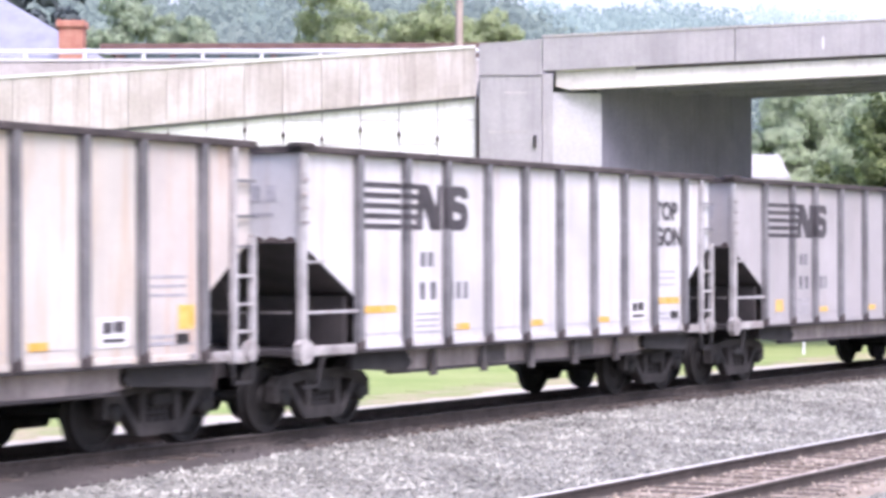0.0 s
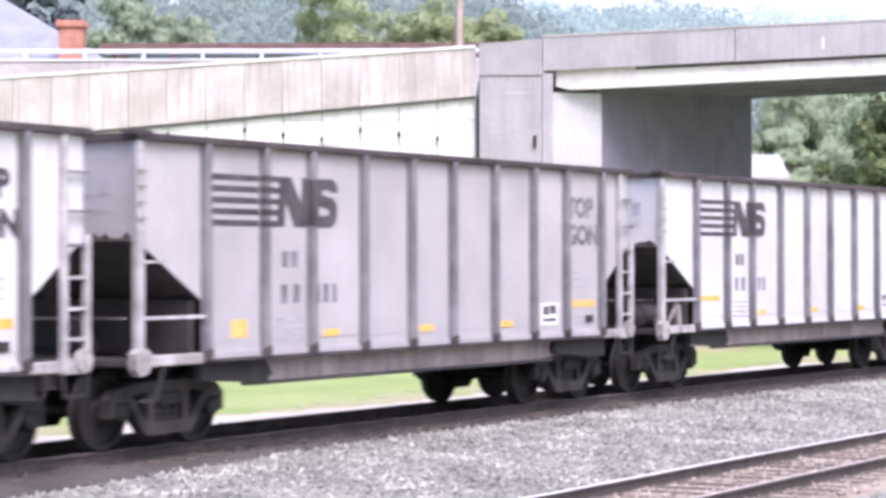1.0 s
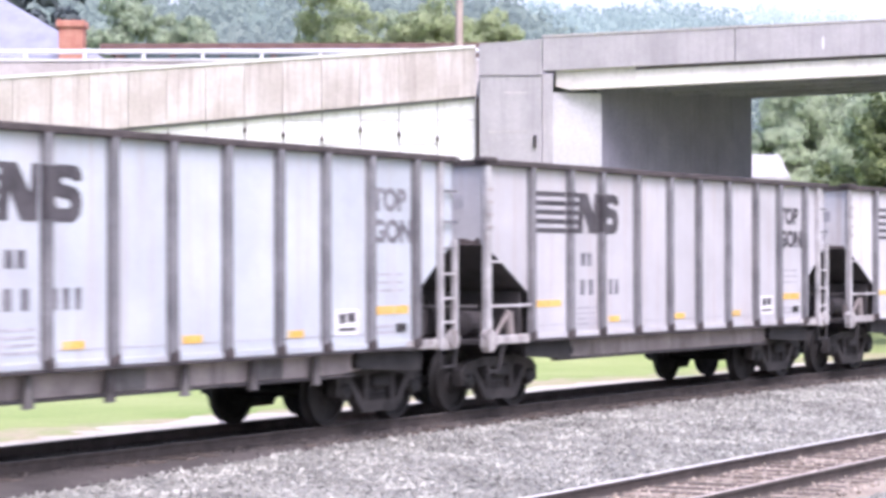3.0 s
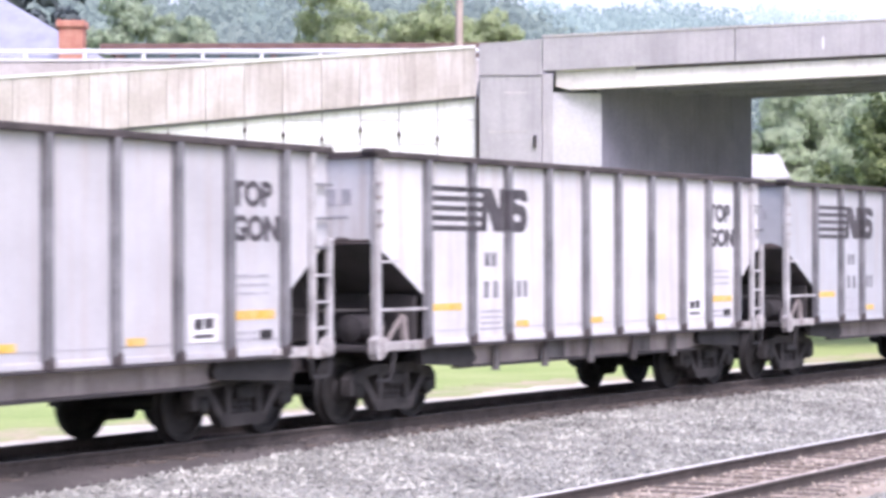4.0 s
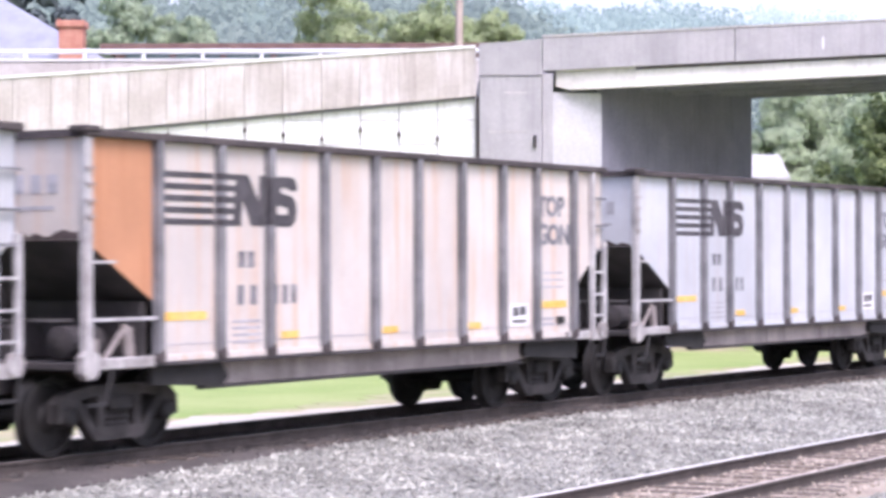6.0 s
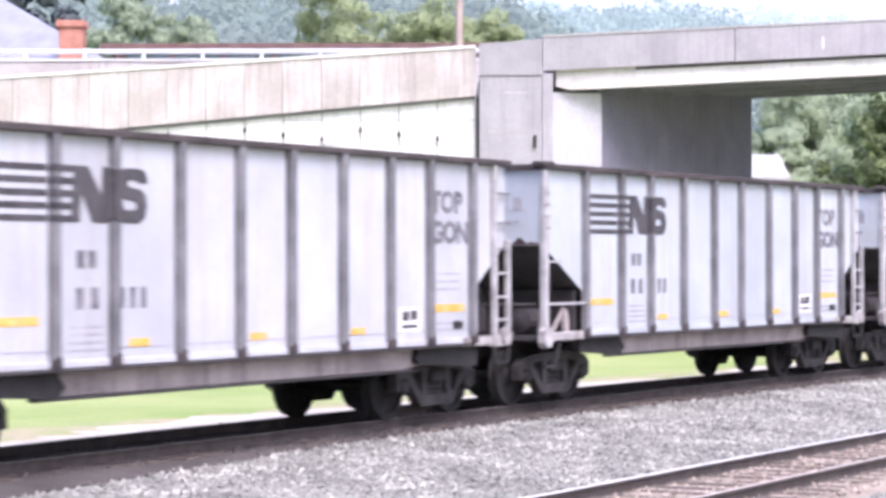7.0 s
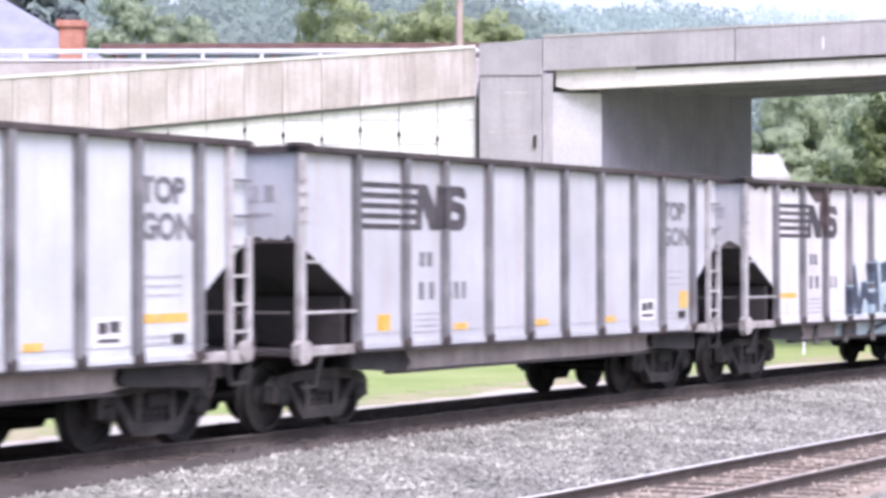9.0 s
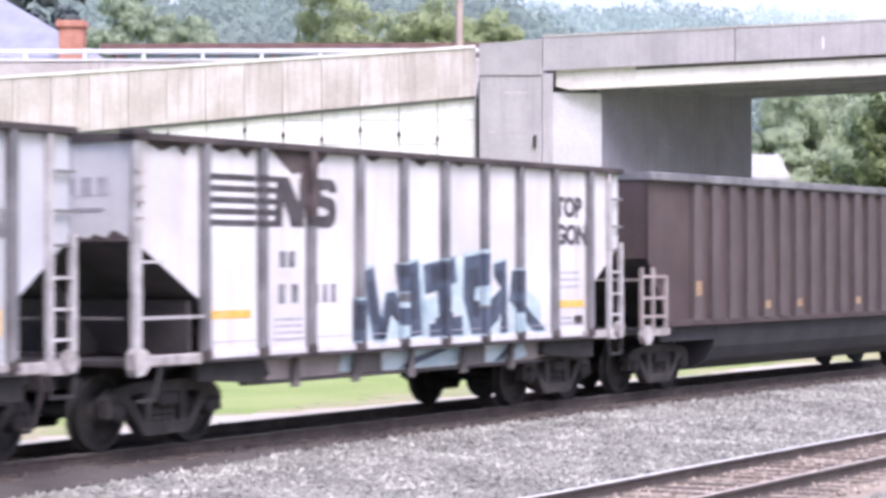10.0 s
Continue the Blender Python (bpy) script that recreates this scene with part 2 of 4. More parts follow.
def from_arrays(name, verts, faces, material, parent=None, normals=None):
    me = bpy.data.meshes.new(name)
    me.from_pydata(verts.astype(np.float32), [], faces.astype(np.int32))
    me.materials.append(material)
    if normals is not None:
        me.shade_smooth()
        me.attributes.new("custom_normal", "FLOAT_VECTOR", "POINT").data.foreach_set("vector", normals.astype(np.float32).ravel())
    ob = new(name, me)
    ob.parent = parent
    return ob


# ---- the curved line of the tracks ----
A0, K, CX, CY = 1.0515, -0.0021, -4.1393, 28.374


def track(s, off=0.0):
    a = A0 + K * s
    x = CX + math.cos(A0) * s - math.sin(A0) * 0.5 * K * s * s
    y = CY + math.sin(A0) * s + math.cos(A0) * 0.5 * K * s * s
    return x - math.sin(a) * off, y + math.cos(a) * off, math.degrees(a)


def dirt_edge(s):
    """How far the dirty, shade-darkened ballast reaches beside the main track; it widens towards the near end."""
    return -1.3 - 0.55 * min(1.0, max(0.0, (4.0 - s) / 8.0))


def swept(section, s0=-60.0, s1=200.0, step=2.0, closed=True):
    """A section of (offset, z) swept along the tracks."""
    bm = bmesh.new()
    n = int((s1 - s0) / step)
    prev = None
    for i in range(n + 1):
        s = s0 + (s1 - s0) * i / n
        row = []
        for off, z in section:
            x, y, _ = track(s, off)
            row.append(bm.verts.new((x, y, z)))
        if prev:
            for j in range(len(section) - (0 if closed else 1)):
                k = (j + 1) % len(section)
                bm.faces.new((prev[j], prev[k], row[k], row[j]))
        prev = row
    return fixed(bm)


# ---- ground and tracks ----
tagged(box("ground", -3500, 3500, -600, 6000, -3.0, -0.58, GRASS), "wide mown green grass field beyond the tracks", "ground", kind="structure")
NEAR, NEARZ = -7.32, -0.22
bed = swept([(3.6, -0.9), (2.6, -0.30), (1.9, -0.19), (-1.3, -0.19), (-2.2, -0.25), (-5.6, -0.44), (-6.0, -0.42), (-11.5, -0.42), (-16, -0.9)], step=1.0)
tagged(part("ballast", bed, BALLAST), "grey crushed stone ballast bed under the tracks", "ballast", kind="structure")
bm = bmesh.new()
prev = None
for i in range(261):
    e = dirt_edge(i - 60.0)
    row = [bm.verts.new((*track(i - 60.0, off)[:2], z)) for off, z in ((1.95, -0.18), (1.8, -0.14), (-1.05, -0.14), (e + 0.15, -0.155), (e - 0.05, -0.2), (e - 0.05, -0.36))]
    if prev:
        for j in range(5):
            bm.faces.new((prev[j], prev[j + 1], row[j + 1], row[j]))
    prev = row
tagged(part("ballast_dirty", fixed(bm), DIRTY_SHADED),
       "dirty ballast between the rails, darkened for the shade under the train", "ballast", kind="structure")
tagged(part("ballast_brown", swept([(-6.35, -0.415), (-6.5, -0.364), (-8.7, -0.364), (-8.9, -0.415), (-8.9, -0.5), (-6.35, -0.5)], step=1.0), FOULED),
       "brown dirty ballast between the rails of the empty track", "ballast", kind="structure")
verge_rng = random.Random(9)
bm = bmesh.new()
prev = None
for i in range(400):
    edge = 6.6 + 0.45 * math.sin(i * 0.21) + verge_rng.uniform(-0.35, 0.35)
    row = []
    for off, z in ((2.2, -0.8), (2.3, -0.29), (5.4, -0.5), (edge, -0.572), (edge + 0.15, -0.7)):
        x, y, _ = track(-40 + i * 0.4, off)
        row.append(bm.verts.new((x, y, z)))
    if prev:
        for j in range(4):
            bm.faces.new((prev[j], prev[j + 1], row[j + 1], row[j]))
    prev = row
tagged(part("verge", fixed(bm), PATHDUST), "dusty tan gravel verge beside the track", "verge", kind="structure")

bm = bmesh.new()
prev = None
for i in range(400):
    edge = 7.7 + 0.6 * math.sin(i * 0.13) + verge_rng.uniform(-0.5, 0.5)
    row = [bm.verts.new((*track(-40 + i * 0.4, off)[:2], z)) for off, z in ((5.6, -0.7), (5.7, -0.568), (edge, -0.568), (edge + 0.1, -0.7))]
    if prev:
        for j in range(3):
            bm.faces.new((prev[j], prev[j + 1], row[j + 1], row[j]))
    prev = row
tagged(part("verge_worn", fixed(bm), WORNGRASS), "patchy worn grass and bare tan dirt beside the track", "verge", kind="structure")

RAIL_SIDE = [(-0.07, -0.165), (0.07, -0.165), (0.07, -0.15), (0.012, -0.125), (0.012, -0.045), (0.034, -0.035), (0.034, -0.006), (-0.034, -0.006), (-0.034, -0.035), (-0.012, -0.045), (-0.012, -0.125), (-0.07, -0.15)]
tie_bm = bmesh.new()
add_box(tie_bm, -0.11, 0.11, -1.28, 1.28, -0.17, 0.0, 0.012)
tie_me = bpy.data.meshes.new("tie")
tie_bm.to_mesh(tie_me)
tie_bm.free()
tie_me.materials.append(TIE)
rng = random.Random(4)
for centre, z, tieZ, label in ((0.0, 0.0, -0.145, "rusty main track on dark wooden ties under the train"), (NEAR, NEARZ, -0.355, "empty railway track with bright rail heads on brown ties")):
    line = tagged(new("railway_track"), label, "railway track", kind="structure")
    for side in (0.75, -0.75):
        c = centre + side
        rail = part("rail", swept([(c + o, z + h) for o, h in RAIL_SIDE]), RAILSIDE, line)
        part("rail_head", swept([(c - 0.031, z - 0.004), (c + 0.031, z - 0.004), (c + 0.026, z + 0.001), (c - 0.026, z + 0.001)]), DULLTOP if centre == 0.0 else RAILTOP if side > 0 else TANTOP, rail, "worn rail head")
    for i in range(120):
        s = -14 + i * 0.52
        x, y, a = track(s, centre + rng.uniform(-0.04, 0.04))
        shared("tie", tie_me, line, pose(x, y, tieZ + rng.uniform(-0.01, 0.012), 0, 0, a + rng.uniform(-1.5, 1.5)))


def scatter_stones(name, count, s_range, offs, heights, size, material, seed):
    """Crushed stones: distorted octahedra lying on a band beside the tracks."""
    g = np.random.default_rng(seed)
    base = np.array([(1, 0, 0), (-1, 0, 0), (0, 1, 0), (0, -1, 0), (0, 0, 1), (0, 0, -1)], float)
    tri = np.array([(0, 2, 4), (2, 1, 4), (1, 3, 4), (3, 0, 4), (2, 0, 5), (1, 2, 5), (3, 1, 5), (0, 3, 5)])
    s, o = g.uniform(*s_range, count), g.uniform(offs[0], offs[-1], count)
    if material is STONE and offs[-1] > -3:
        edge = -1.3 - 0.55 * np.clip((4.0 - s) / 8.0, 0, 1)
        o = edge + (o - offs[-1]) * (offs[0] - edge) / (offs[0] - offs[-1])
    a = A0 + K * s
    x = CX + math.cos(A0) * s - math.sin(A0) * 0.5 * K * s * s - np.sin(a) * o
    y = CY + math.sin(A0) * s + math.cos(A0) * 0.5 * K * s * s + np.cos(a) * o
    z = np.interp(o, offs, heights)
    k = g.uniform(size[0], size[1], (count, 1, 1))
    v = base[None] * k * g.uniform(0.6, 1.25, (count, 6, 1)) * np.array([1, 1, 0.75]) + g.normal(0, 0.15, (count, 6, 3)) * k
    spin = g.uniform(0, 6.28, count)
    c, sn = np.cos(spin)[:, None], np.sin(spin)[:, None]
    v = np.stack([v[..., 0] * c - v[..., 1] * sn, v[..., 0] * sn + v[..., 1] * c, v[..., 2]], -1)
    v += np.stack([x, y, z], -1)[:, None]
    f = tri[None] + 6 * np.arange(count)[:, None, None]
    return tagged(from_arrays(name, v.reshape(-1, 3), f.reshape(-1, 3), material), kind="stuff")


tagged(scatter_stones("ballast_stones", 34000, (-6, 42), [-6.3, -5.6, -2.2, -1.25], [-0.42, -0.435, -0.245, -0.18], (0.018, 0.05), STONE, 1),
       "loose grey and white crushed ballast stones", "ballast stones")
tagged(scatter_stones("ballast_stones", 9000, (-6, 40), [-11.0, -8.9], [-0.415, -0.415], (0.018, 0.045), STONE, 2), "loose grey ballast stones beside the empty track", "ballast stones")
tagged(scatter_stones("rusty_stones", 9000, (-4, 40), [-8.85, -6.4], [-0.364, -0.364], (0.018, 0.045), FOULED_STONE, 3), "loose brown stones between the ties", "ballast stones")
tagged(scatter_stones("rusty_stones", 9000, (-6, 42), [-1.42, -1.05, 1.8], [-0.18, -0.135, -0.135], (0.016, 0.04), DIRTY_SHADED_STONE, 5), "dirty stones along the main track, darkened for the train's shade", "ballast stones")


# ---- overpass: ramp wall, abutment, span ----
def ramp_top(x):
    return 8.82 + 0.063 * (x - 1.06)


def ramp_foot(x):
    return 7.34 + 0.088 * (x - 1.06)


def deck_top(x):
    return 9.12 + 0.0465 * (x - 3.07)


ramp = tagged(new("wall_ramp"), "retaining wall of pale precast panels with a stained concrete parapet", "retaining wall", kind="structure")
bm = bmesh.new()
add_prism(bm, [(-60, -0.7), (1.0, -0.7), (1.0, ramp_foot(1.0) - 0.02), (-60, max(ramp_foot(-60), 0.2))], 72.16, 73.2)
part("wall_core", fixed(bm), GREYCON, ramp)
edges = [1.03 - 1.19 * i for i in range(24)]
for i, (x1, x0) in enumerate(zip(edges, edges[1:])):
    bm = bmesh.new()
    gap = 0.007
    pts = [(x0 + gap, ramp_foot(x0)), (x1 - gap, ramp_foot(x1)), (x1 - gap, ramp_top(x1)), (x0 + gap, ramp_top(x0))]
    add_prism(bm, pts, 71.88, 72.3)
    part("parapet_panel", fixed(bm), STAINED, ramp)
    bm = bmesh.new()
    add_prism(bm, [(x0, ramp_top(x0) + 0.004), (x1, ramp_top(x1) + 0.004), (x1, ramp_top(x1) + 0.085), (x0, ramp_top(x0) + 0.085)], 71.83, 72.36)
    part("coping", fixed(bm), WALLWHITE, ramp)
# the ledge carries the parapet's shadow line in its dark colour
bm = bmesh.new()
add_prism(bm, [(-27, ramp_foot(-27) - 0.07), (1.0, ramp_foot(1.0) - 0.07), (1.0, ramp_foot(1.0) - 0.004), (-27, ramp_foot(-27) - 0.004)], 71.98, 72.2)
part("parapet_ledge", fixed(bm), SHADECON, ramp, "ledge under the parapet, coloured dark for its shadow")
for i, (x1, x0) in enumerate(zip(edges[:20], edges[1:21])):
    z = 6.6 if i % 2 == 0 else 5.85
    levels = [8.2, z, z - 1.5, z - 3.0, z - 4.5, -0.65]
    for zt, zb in zip(levels, levels[1:]):
        tl, tr = min(zt, ramp_foot(x0) - 0.08), min(zt, ramp_foot(x1) - 0.08)
        if min(tl, tr) - zb < 0.1:
            continue
        bm = bmesh.new()
        add_prism(bm, [(x0 + 0.022, zb + 0.02), (x1 - 0.022, zb + 0.02), (x1 - 0.022, tr - 0.01), (x0 + 0.022, tl - 0.01)], 72.09, 72.156)
        part("wall_panel", fixed(bm), WALLWHITE, ramp)

for i, x in enumerate(edges[1:9]):
    z = 6.02 + 0.14 * (i % 3)
    box("panel_lug", x - 0.045, x + 0.045, 72.0, 72.09, z - 0.07, z + 0.07, SOOT_AND_SHADE, ramp, bevel=0.01)
    box("joint_seal", x - 0.014, x + 0.014, 72.08, 72.15, z + 0.08, z + 0.55 + 0.2 * (i % 2), CONCRETE, ramp)
box("corner_joint", 1.035, 1.125, 71.9, 72.1, 5.2, ramp_foot(1.06) - 0.02, SOOT_AND_SHADE, ramp, "dark open joint beside the abutment")

abut = tagged(new("wall_abutment"), "grey concrete bridge abutment with a pale splayed face", "abutment", kind="structure")
box("abutment_block", 1.13, 3.05, 71.7, 80.2, -0.7, 7.93, GREYCON, abut, bevel=0.02)
bm = bmesh.new()
add_prism(bm, [(1.13, 7.95), (3.05, 7.95), (3.05, deck_top(3.05) - 0.06), (1.13, ramp_top(1.1) + 0.1)], 71.66, 72.3)
part("end_block", fixed(bm), GREYCON, abut)
box("pilaster", 3.06, 3.4, 71.78, 72.6, -0.7, 8.02, GREYCON, abut, bevel=0.02)
box("drain_pipe", 2.78, 2.88, 71.6, 71.7, 5.72, 6.1, GRIME_AND_SHADE, abut, "dark drain pipe", bevel=0.02)
for x0, x1, z in ((1.4, 2.6, 6.2), (1.9, 2.6, 7.4)):
    box("form_line", x0, x1, 71.69, 71.7, z, z + 0.035, CONCRETE, abut)
bm = bmesh.new()
outline = [(3.4, 72.0), (4.94, 72.55), (4.94, 73.2), (3.4, 73.2)]
vs0, vs1 = [bm.verts.new((x, y, -0.7)) for x, y in outline], [bm.verts.new((x, y, 7.45)) for x, y in outline]
bm.faces.new(vs0)
bm.faces.new(vs1[::-1])
for i in range(4):
    bm.faces.new((vs0[i], vs0[(i + 1) % 4], vs1[(i + 1) % 4], vs1[i]))
part("splay_wall", fixed(bm), SPLAY, abut, "splay wall coloured pale as the lit face")
bm = bmesh.new()
outline = [(4.8, 72.7), (10.62, 80.2), (9.9, 80.7), (4.0, 73.3)]
vs0, vs1 = [bm.verts.new((x, y, -0.7)) for x, y in outline], [bm.verts.new((x, y, deck_top(x) - 1.21)) for x, y in outline]
bm.faces.new(vs0)
bm.faces.new(vs1[::-1])
for i in range(4):
    bm.faces.new((vs0[i], vs0[(i + 1) % 4], vs1[(i + 1) % 4], vs1[i]))
part("breast_wall", fixed(bm), SHADECON, abut, "breast wall coloured dark for the shade under the bridge")
tagged(box("ground_underpass", 3.4, 9.6, 72.5, 82, -0.9, -0.572, WORNGRASS), "patchy dirt and thin grass under the bridge", "ground", kind="structure")

span = tagged(new("bridge_span"), "concrete road bridge span with a plain parapet and pale fascia girder", "bridge", kind="structure")
cuts = [3.07, 9.0, 15.0, 21.0, 27.0, 33.0, 39.0, 45.0]
for x0, x1 in zip(cuts, cuts[1:]):
    bm = bmesh.new()
    add_prism(bm, [(x0 + 0.012, deck_top(x0) - 1.03), (x1 - 0.012, deck_top(x1) - 1.03), (x1 - 0.012, deck_top(x1)), (x0 + 0.012, deck_top(x0))], 71.75, 72.1)
    part("parapet", fixed(bm), GREYCON, span)
    bm = bmesh.new()
    add_prism(bm, [(x0, deck_top(x0) + 0.004), (x1, deck_top(x1) + 0.004), (x1, deck_top(x1) + 0.06), (x0, deck_top(x0) + 0.06)], 71.72, 72.14)
    part("coping", fixed(bm), CONCRETE, span)
# left end of the girder gets greyer concrete in place of its shadow
bm = bmesh.new()
add_prism(bm, [(3.5, deck_top(3.5) - 1.035), (5.95, deck_top(5.95) - 1.035), (5.95, deck_top(5.95) - 1.64), (3.9, deck_top(3.9) - 1.64), (3.5, deck_top(3.5) - 1.5)], 71.93, 72.35)
part("girder_end_block", fixed(bm), ENDCON, span, "end block of the fascia girder, greyed for the shadow there")
bm = bmesh.new()
add_prism(bm, [(5.96, deck_top(5.96) - 1.12), (45, deck_top(45) - 1.12), (45, deck_top(45) - 1.64), (5.96, deck_top(5.96) - 1.64)], 71.95, 72.35)
part("fascia_girder", fixed(bm), PALECON, span, "pale cream concrete fascia girder")
# dark strip drawn where the parapet throws its shadow line
bm = bmesh.new()
add_prism(bm, [(5.96, deck_top(5.96) - 1.035), (45, deck_top(45) - 1.035), (45, deck_top(45) - 1.115), (5.96, deck_top(5.96) - 1.115)], 72.02, 72.35)
part("bearing_gap", fixed(bm), SOOT_AND_SHADE, span, "dark strip standing in for the shadow under the parapet")
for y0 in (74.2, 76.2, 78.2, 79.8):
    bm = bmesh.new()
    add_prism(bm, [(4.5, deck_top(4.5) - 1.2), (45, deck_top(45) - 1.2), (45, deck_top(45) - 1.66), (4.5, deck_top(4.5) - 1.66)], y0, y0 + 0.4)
    part("girder", fixed(bm), SHADECON, span)
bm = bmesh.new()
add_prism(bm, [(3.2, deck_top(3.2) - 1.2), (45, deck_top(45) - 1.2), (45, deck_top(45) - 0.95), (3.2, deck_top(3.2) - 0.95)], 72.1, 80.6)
part("deck_slab", fixed(bm), SHADECON, span)
bm = bmesh.new()
add_prism(bm, [(3.2, deck_top(3.2) - 0.95), (45, deck_top(45) - 0.95), (45, deck_top(45) - 0.1), (3.2, deck_top(3.2) - 0.1)], 80.3, 80.6)
part("far_parapet", fixed(bm), GREYCON, span)
box("far_abutment", 44, 46, 71.7, 80.7, -0.7, 10.2, GREYCON, span)

box("white_mark", 11.68, 11.73, 71.72, 71.748, 8.75, 9.1, RAILPAINT, span, "small white paint mark")
stake = tagged(new("marker_post"), "small white marker stake standing in the grass", "marker post")
box("stake", 10.77, 10.85, 69.96, 70.04, -0.6, -0.18, RAILPAINT, stake, bevel=0.01)
road = tagged(new("road_parapet"), "pinkish concrete road parapet behind the ramp", "parapet", kind="structure")
box("parapet_wall", -45, 2.0, 80.9, 81.2, -0.7, 9.22, STAINED, road)
box("parapet_lip", -45, 2.0, 80.85, 81.25, 9.224, 9.3, WALLWHITE, road)
fence = tagged(new("guard_rail"), "white painted steel tube guard rail on short posts", "guard rail", kind="structure")
bm = bmesh.new()
add_lathe(bm, [(0.085, -45), (0.085, 2.0)], "x", (0, 81.05, 9.56), 10)
part("top_tube", fixed(bm), RAILPAINT, fence)
for i in range(21):
    x = -2.05 * i - 0.13
    box("post", x - 0.06, x + 0.06, 81.0, 81.1, 9.3, 9.5, RAILPAINT, fence)

# ---- buildings behind ----
house = tagged(new("house"), "house with a blue-grey slate hip roof and a red brick chimney", "house")
box("wall", -32, -14.5, 100, 112, -0.62, 10.7, SIDING, house)
bm = bmesh.new()
ridge = [(-27, 106, 16.2), (-23.2, 106, 16.2)]
eave = [(-32.4, 99.6, 10.65), (-13.9, 99.6, 10.65), (-13.9, 112.4, 10.65), (-32.4, 112.4, 10.65)]
r, e = [bm.verts.new(v) for v in ridge], [bm.verts.new(v) for v in eave]
for f in ((e[0], e[1], r[1], r[0]), (e[1], e[2], r[1]), (e[2], e[3], r[0], r[1]), (e[3], e[0], r[0]), (e[3], e[2], e[1], e[0])):
    bm.faces.new(f)
roof_ob = part("roof", fixed(bm), ROOF, house, "blue-grey slate roof")
bm = bmesh.new()
add_box(bm, -16.22, -15.2, 98.6, 99.6, -0.62, 12.2, 0.02)
add_box(bm, -16.32, -15.1, 98.5, 99.7, 12.2, 12.5, 0.03)
part("chimney", bm, BRICK, house, "red brick chimney with a corbelled cap")
for x in (-30, -26, -22, -18.5):
    pane = box("window", x - 0.5, x + 0.5, 99.94, 100.0, 5.2, 6.8, INK, house)
    box("frame", x - 0.58, x + 0.58, 99.9, 99.95, 5.1, 5.2, PALE, pane)

shed = tagged(new("long_building"), "long low dark red brick building with a flat roof", "building")
box("wall", -13.3, 1.5, 95, 103, -0.62, 10.92, BRICKDARK, shed)
box("roof", -13.9, 1.8, 94.7, 103.3, 10.92, 11.14, BRICKDARK, shed, "dull red flat roof edge")
GLASSDARK = surf("dark_teal_glass", (0.1, 0.14, 0.15), (0.16, 0.2, 0.21), 0.6, 0.25, bump=0.0)
for k in range(7):
    pane = box("window", -12.9 + 2.05 * k, -11.1 + 2.05 * k, 94.94, 94.99, 9.3, 10.84, GLASSDARK, shed, "dark teal window")
    box("frame", -12.9 + 2.05 * k, -11.1 + 2.05 * k, 94.9, 94.935, 9.2, 9.3, PALE, pane)
cottage = tagged(new("small_house"), "small pale house with a low gable roof among the trees", "house")
box("wall", 15.0, 17.5, 120, 127, -0.62, 6.6, SIDING, cottage)
bm = bmesh.new()
for p in ([(14.7, 119.6, 6.4), (17.8, 119.6, 6.4), (17.8, 123.5, 7.75), (14.7, 123.5, 7.75)], [(14.7, 127.4, 6.4), (17.8, 127.4, 6.4), (17.8, 123.5, 7.75), (14.7, 123.5, 7.75)]):
    lo, hi = [bm.verts.new(v) for v in p], [bm.verts.new((v[0], v[1], v[2] + 0.15)) for v in p]
    bm.faces.new(lo)
    bm.faces.new(hi)
    for i in range(4):
        bm.faces.new((lo[i], lo[(i + 1) % 4], hi[(i + 1) % 4], hi[i]))
part("roof", fixed(bm), SHINGLE, cottage)

pole = tagged(new("utility_pole"), "bare brown wooden utility pole behind the bridge ramp", "utility pole")
bm = bmesh.new()
add_lathe(bm, [(0.2, -0.62), (0.15, 8), (0.12, 17.5)], "z", (0.0, 0.0, 0.0), 12)
part("shaft", fixed(bm), POLE, pole)
box("crossarm", -1.2, 1.2, -0.07, 0.07, 16.4, 16.6, POLE, pole)
pole.matrix_basis = pose(0.52, 86, 0, 0, 0.5, 0)


# ---- trees ----
def leaf_cloud(g, centres, radii, per, size, squash=0.8):
    """Leaf-sized quads on the shells of many small clumps; their normals follow the clump."""
    vs, ns = [], []
    for (cx, cy, cz), r in zip(centres, radii):
        d = g.normal(0, 1, (per, 3))
        d /= np.linalg.norm(d, axis=1)[:, None]
        p = d * (r * g.uniform(0.55, 1.05, (per, 1))) * np.array([1, 1, squash]) + (cx, cy, cz)
        soft = d + g.normal(0, 0.4, (per, 3)) + (0, -0.2, 0.5)
        soft /= np.linalg.norm(soft, axis=1)[:, None]
        ns.append(np.repeat(soft, 4, 0))
        nrm = d + g.normal(0, 0.45, (per, 3))
        nrm /= np.linalg.norm(nrm, axis=1)[:, None]
        t = np.cross(nrm, g.normal(0, 1, (per, 3)))
        t /= np.linalg.norm(t, axis=1)[:, None] + 1e-9
        b = np.cross(nrm, t)
        k = size * g.uniform(0.6, 1.4, (per, 1))
        vs.append(np.stack([p - t * k, p - b * k * 0.6, p + t * k, p + b * k * 0.6], 1))
    v = np.concatenate(vs).reshape(-1, 3)
    return v, np.arange(len(v)).reshape(-1, 4), np.concatenate(ns)


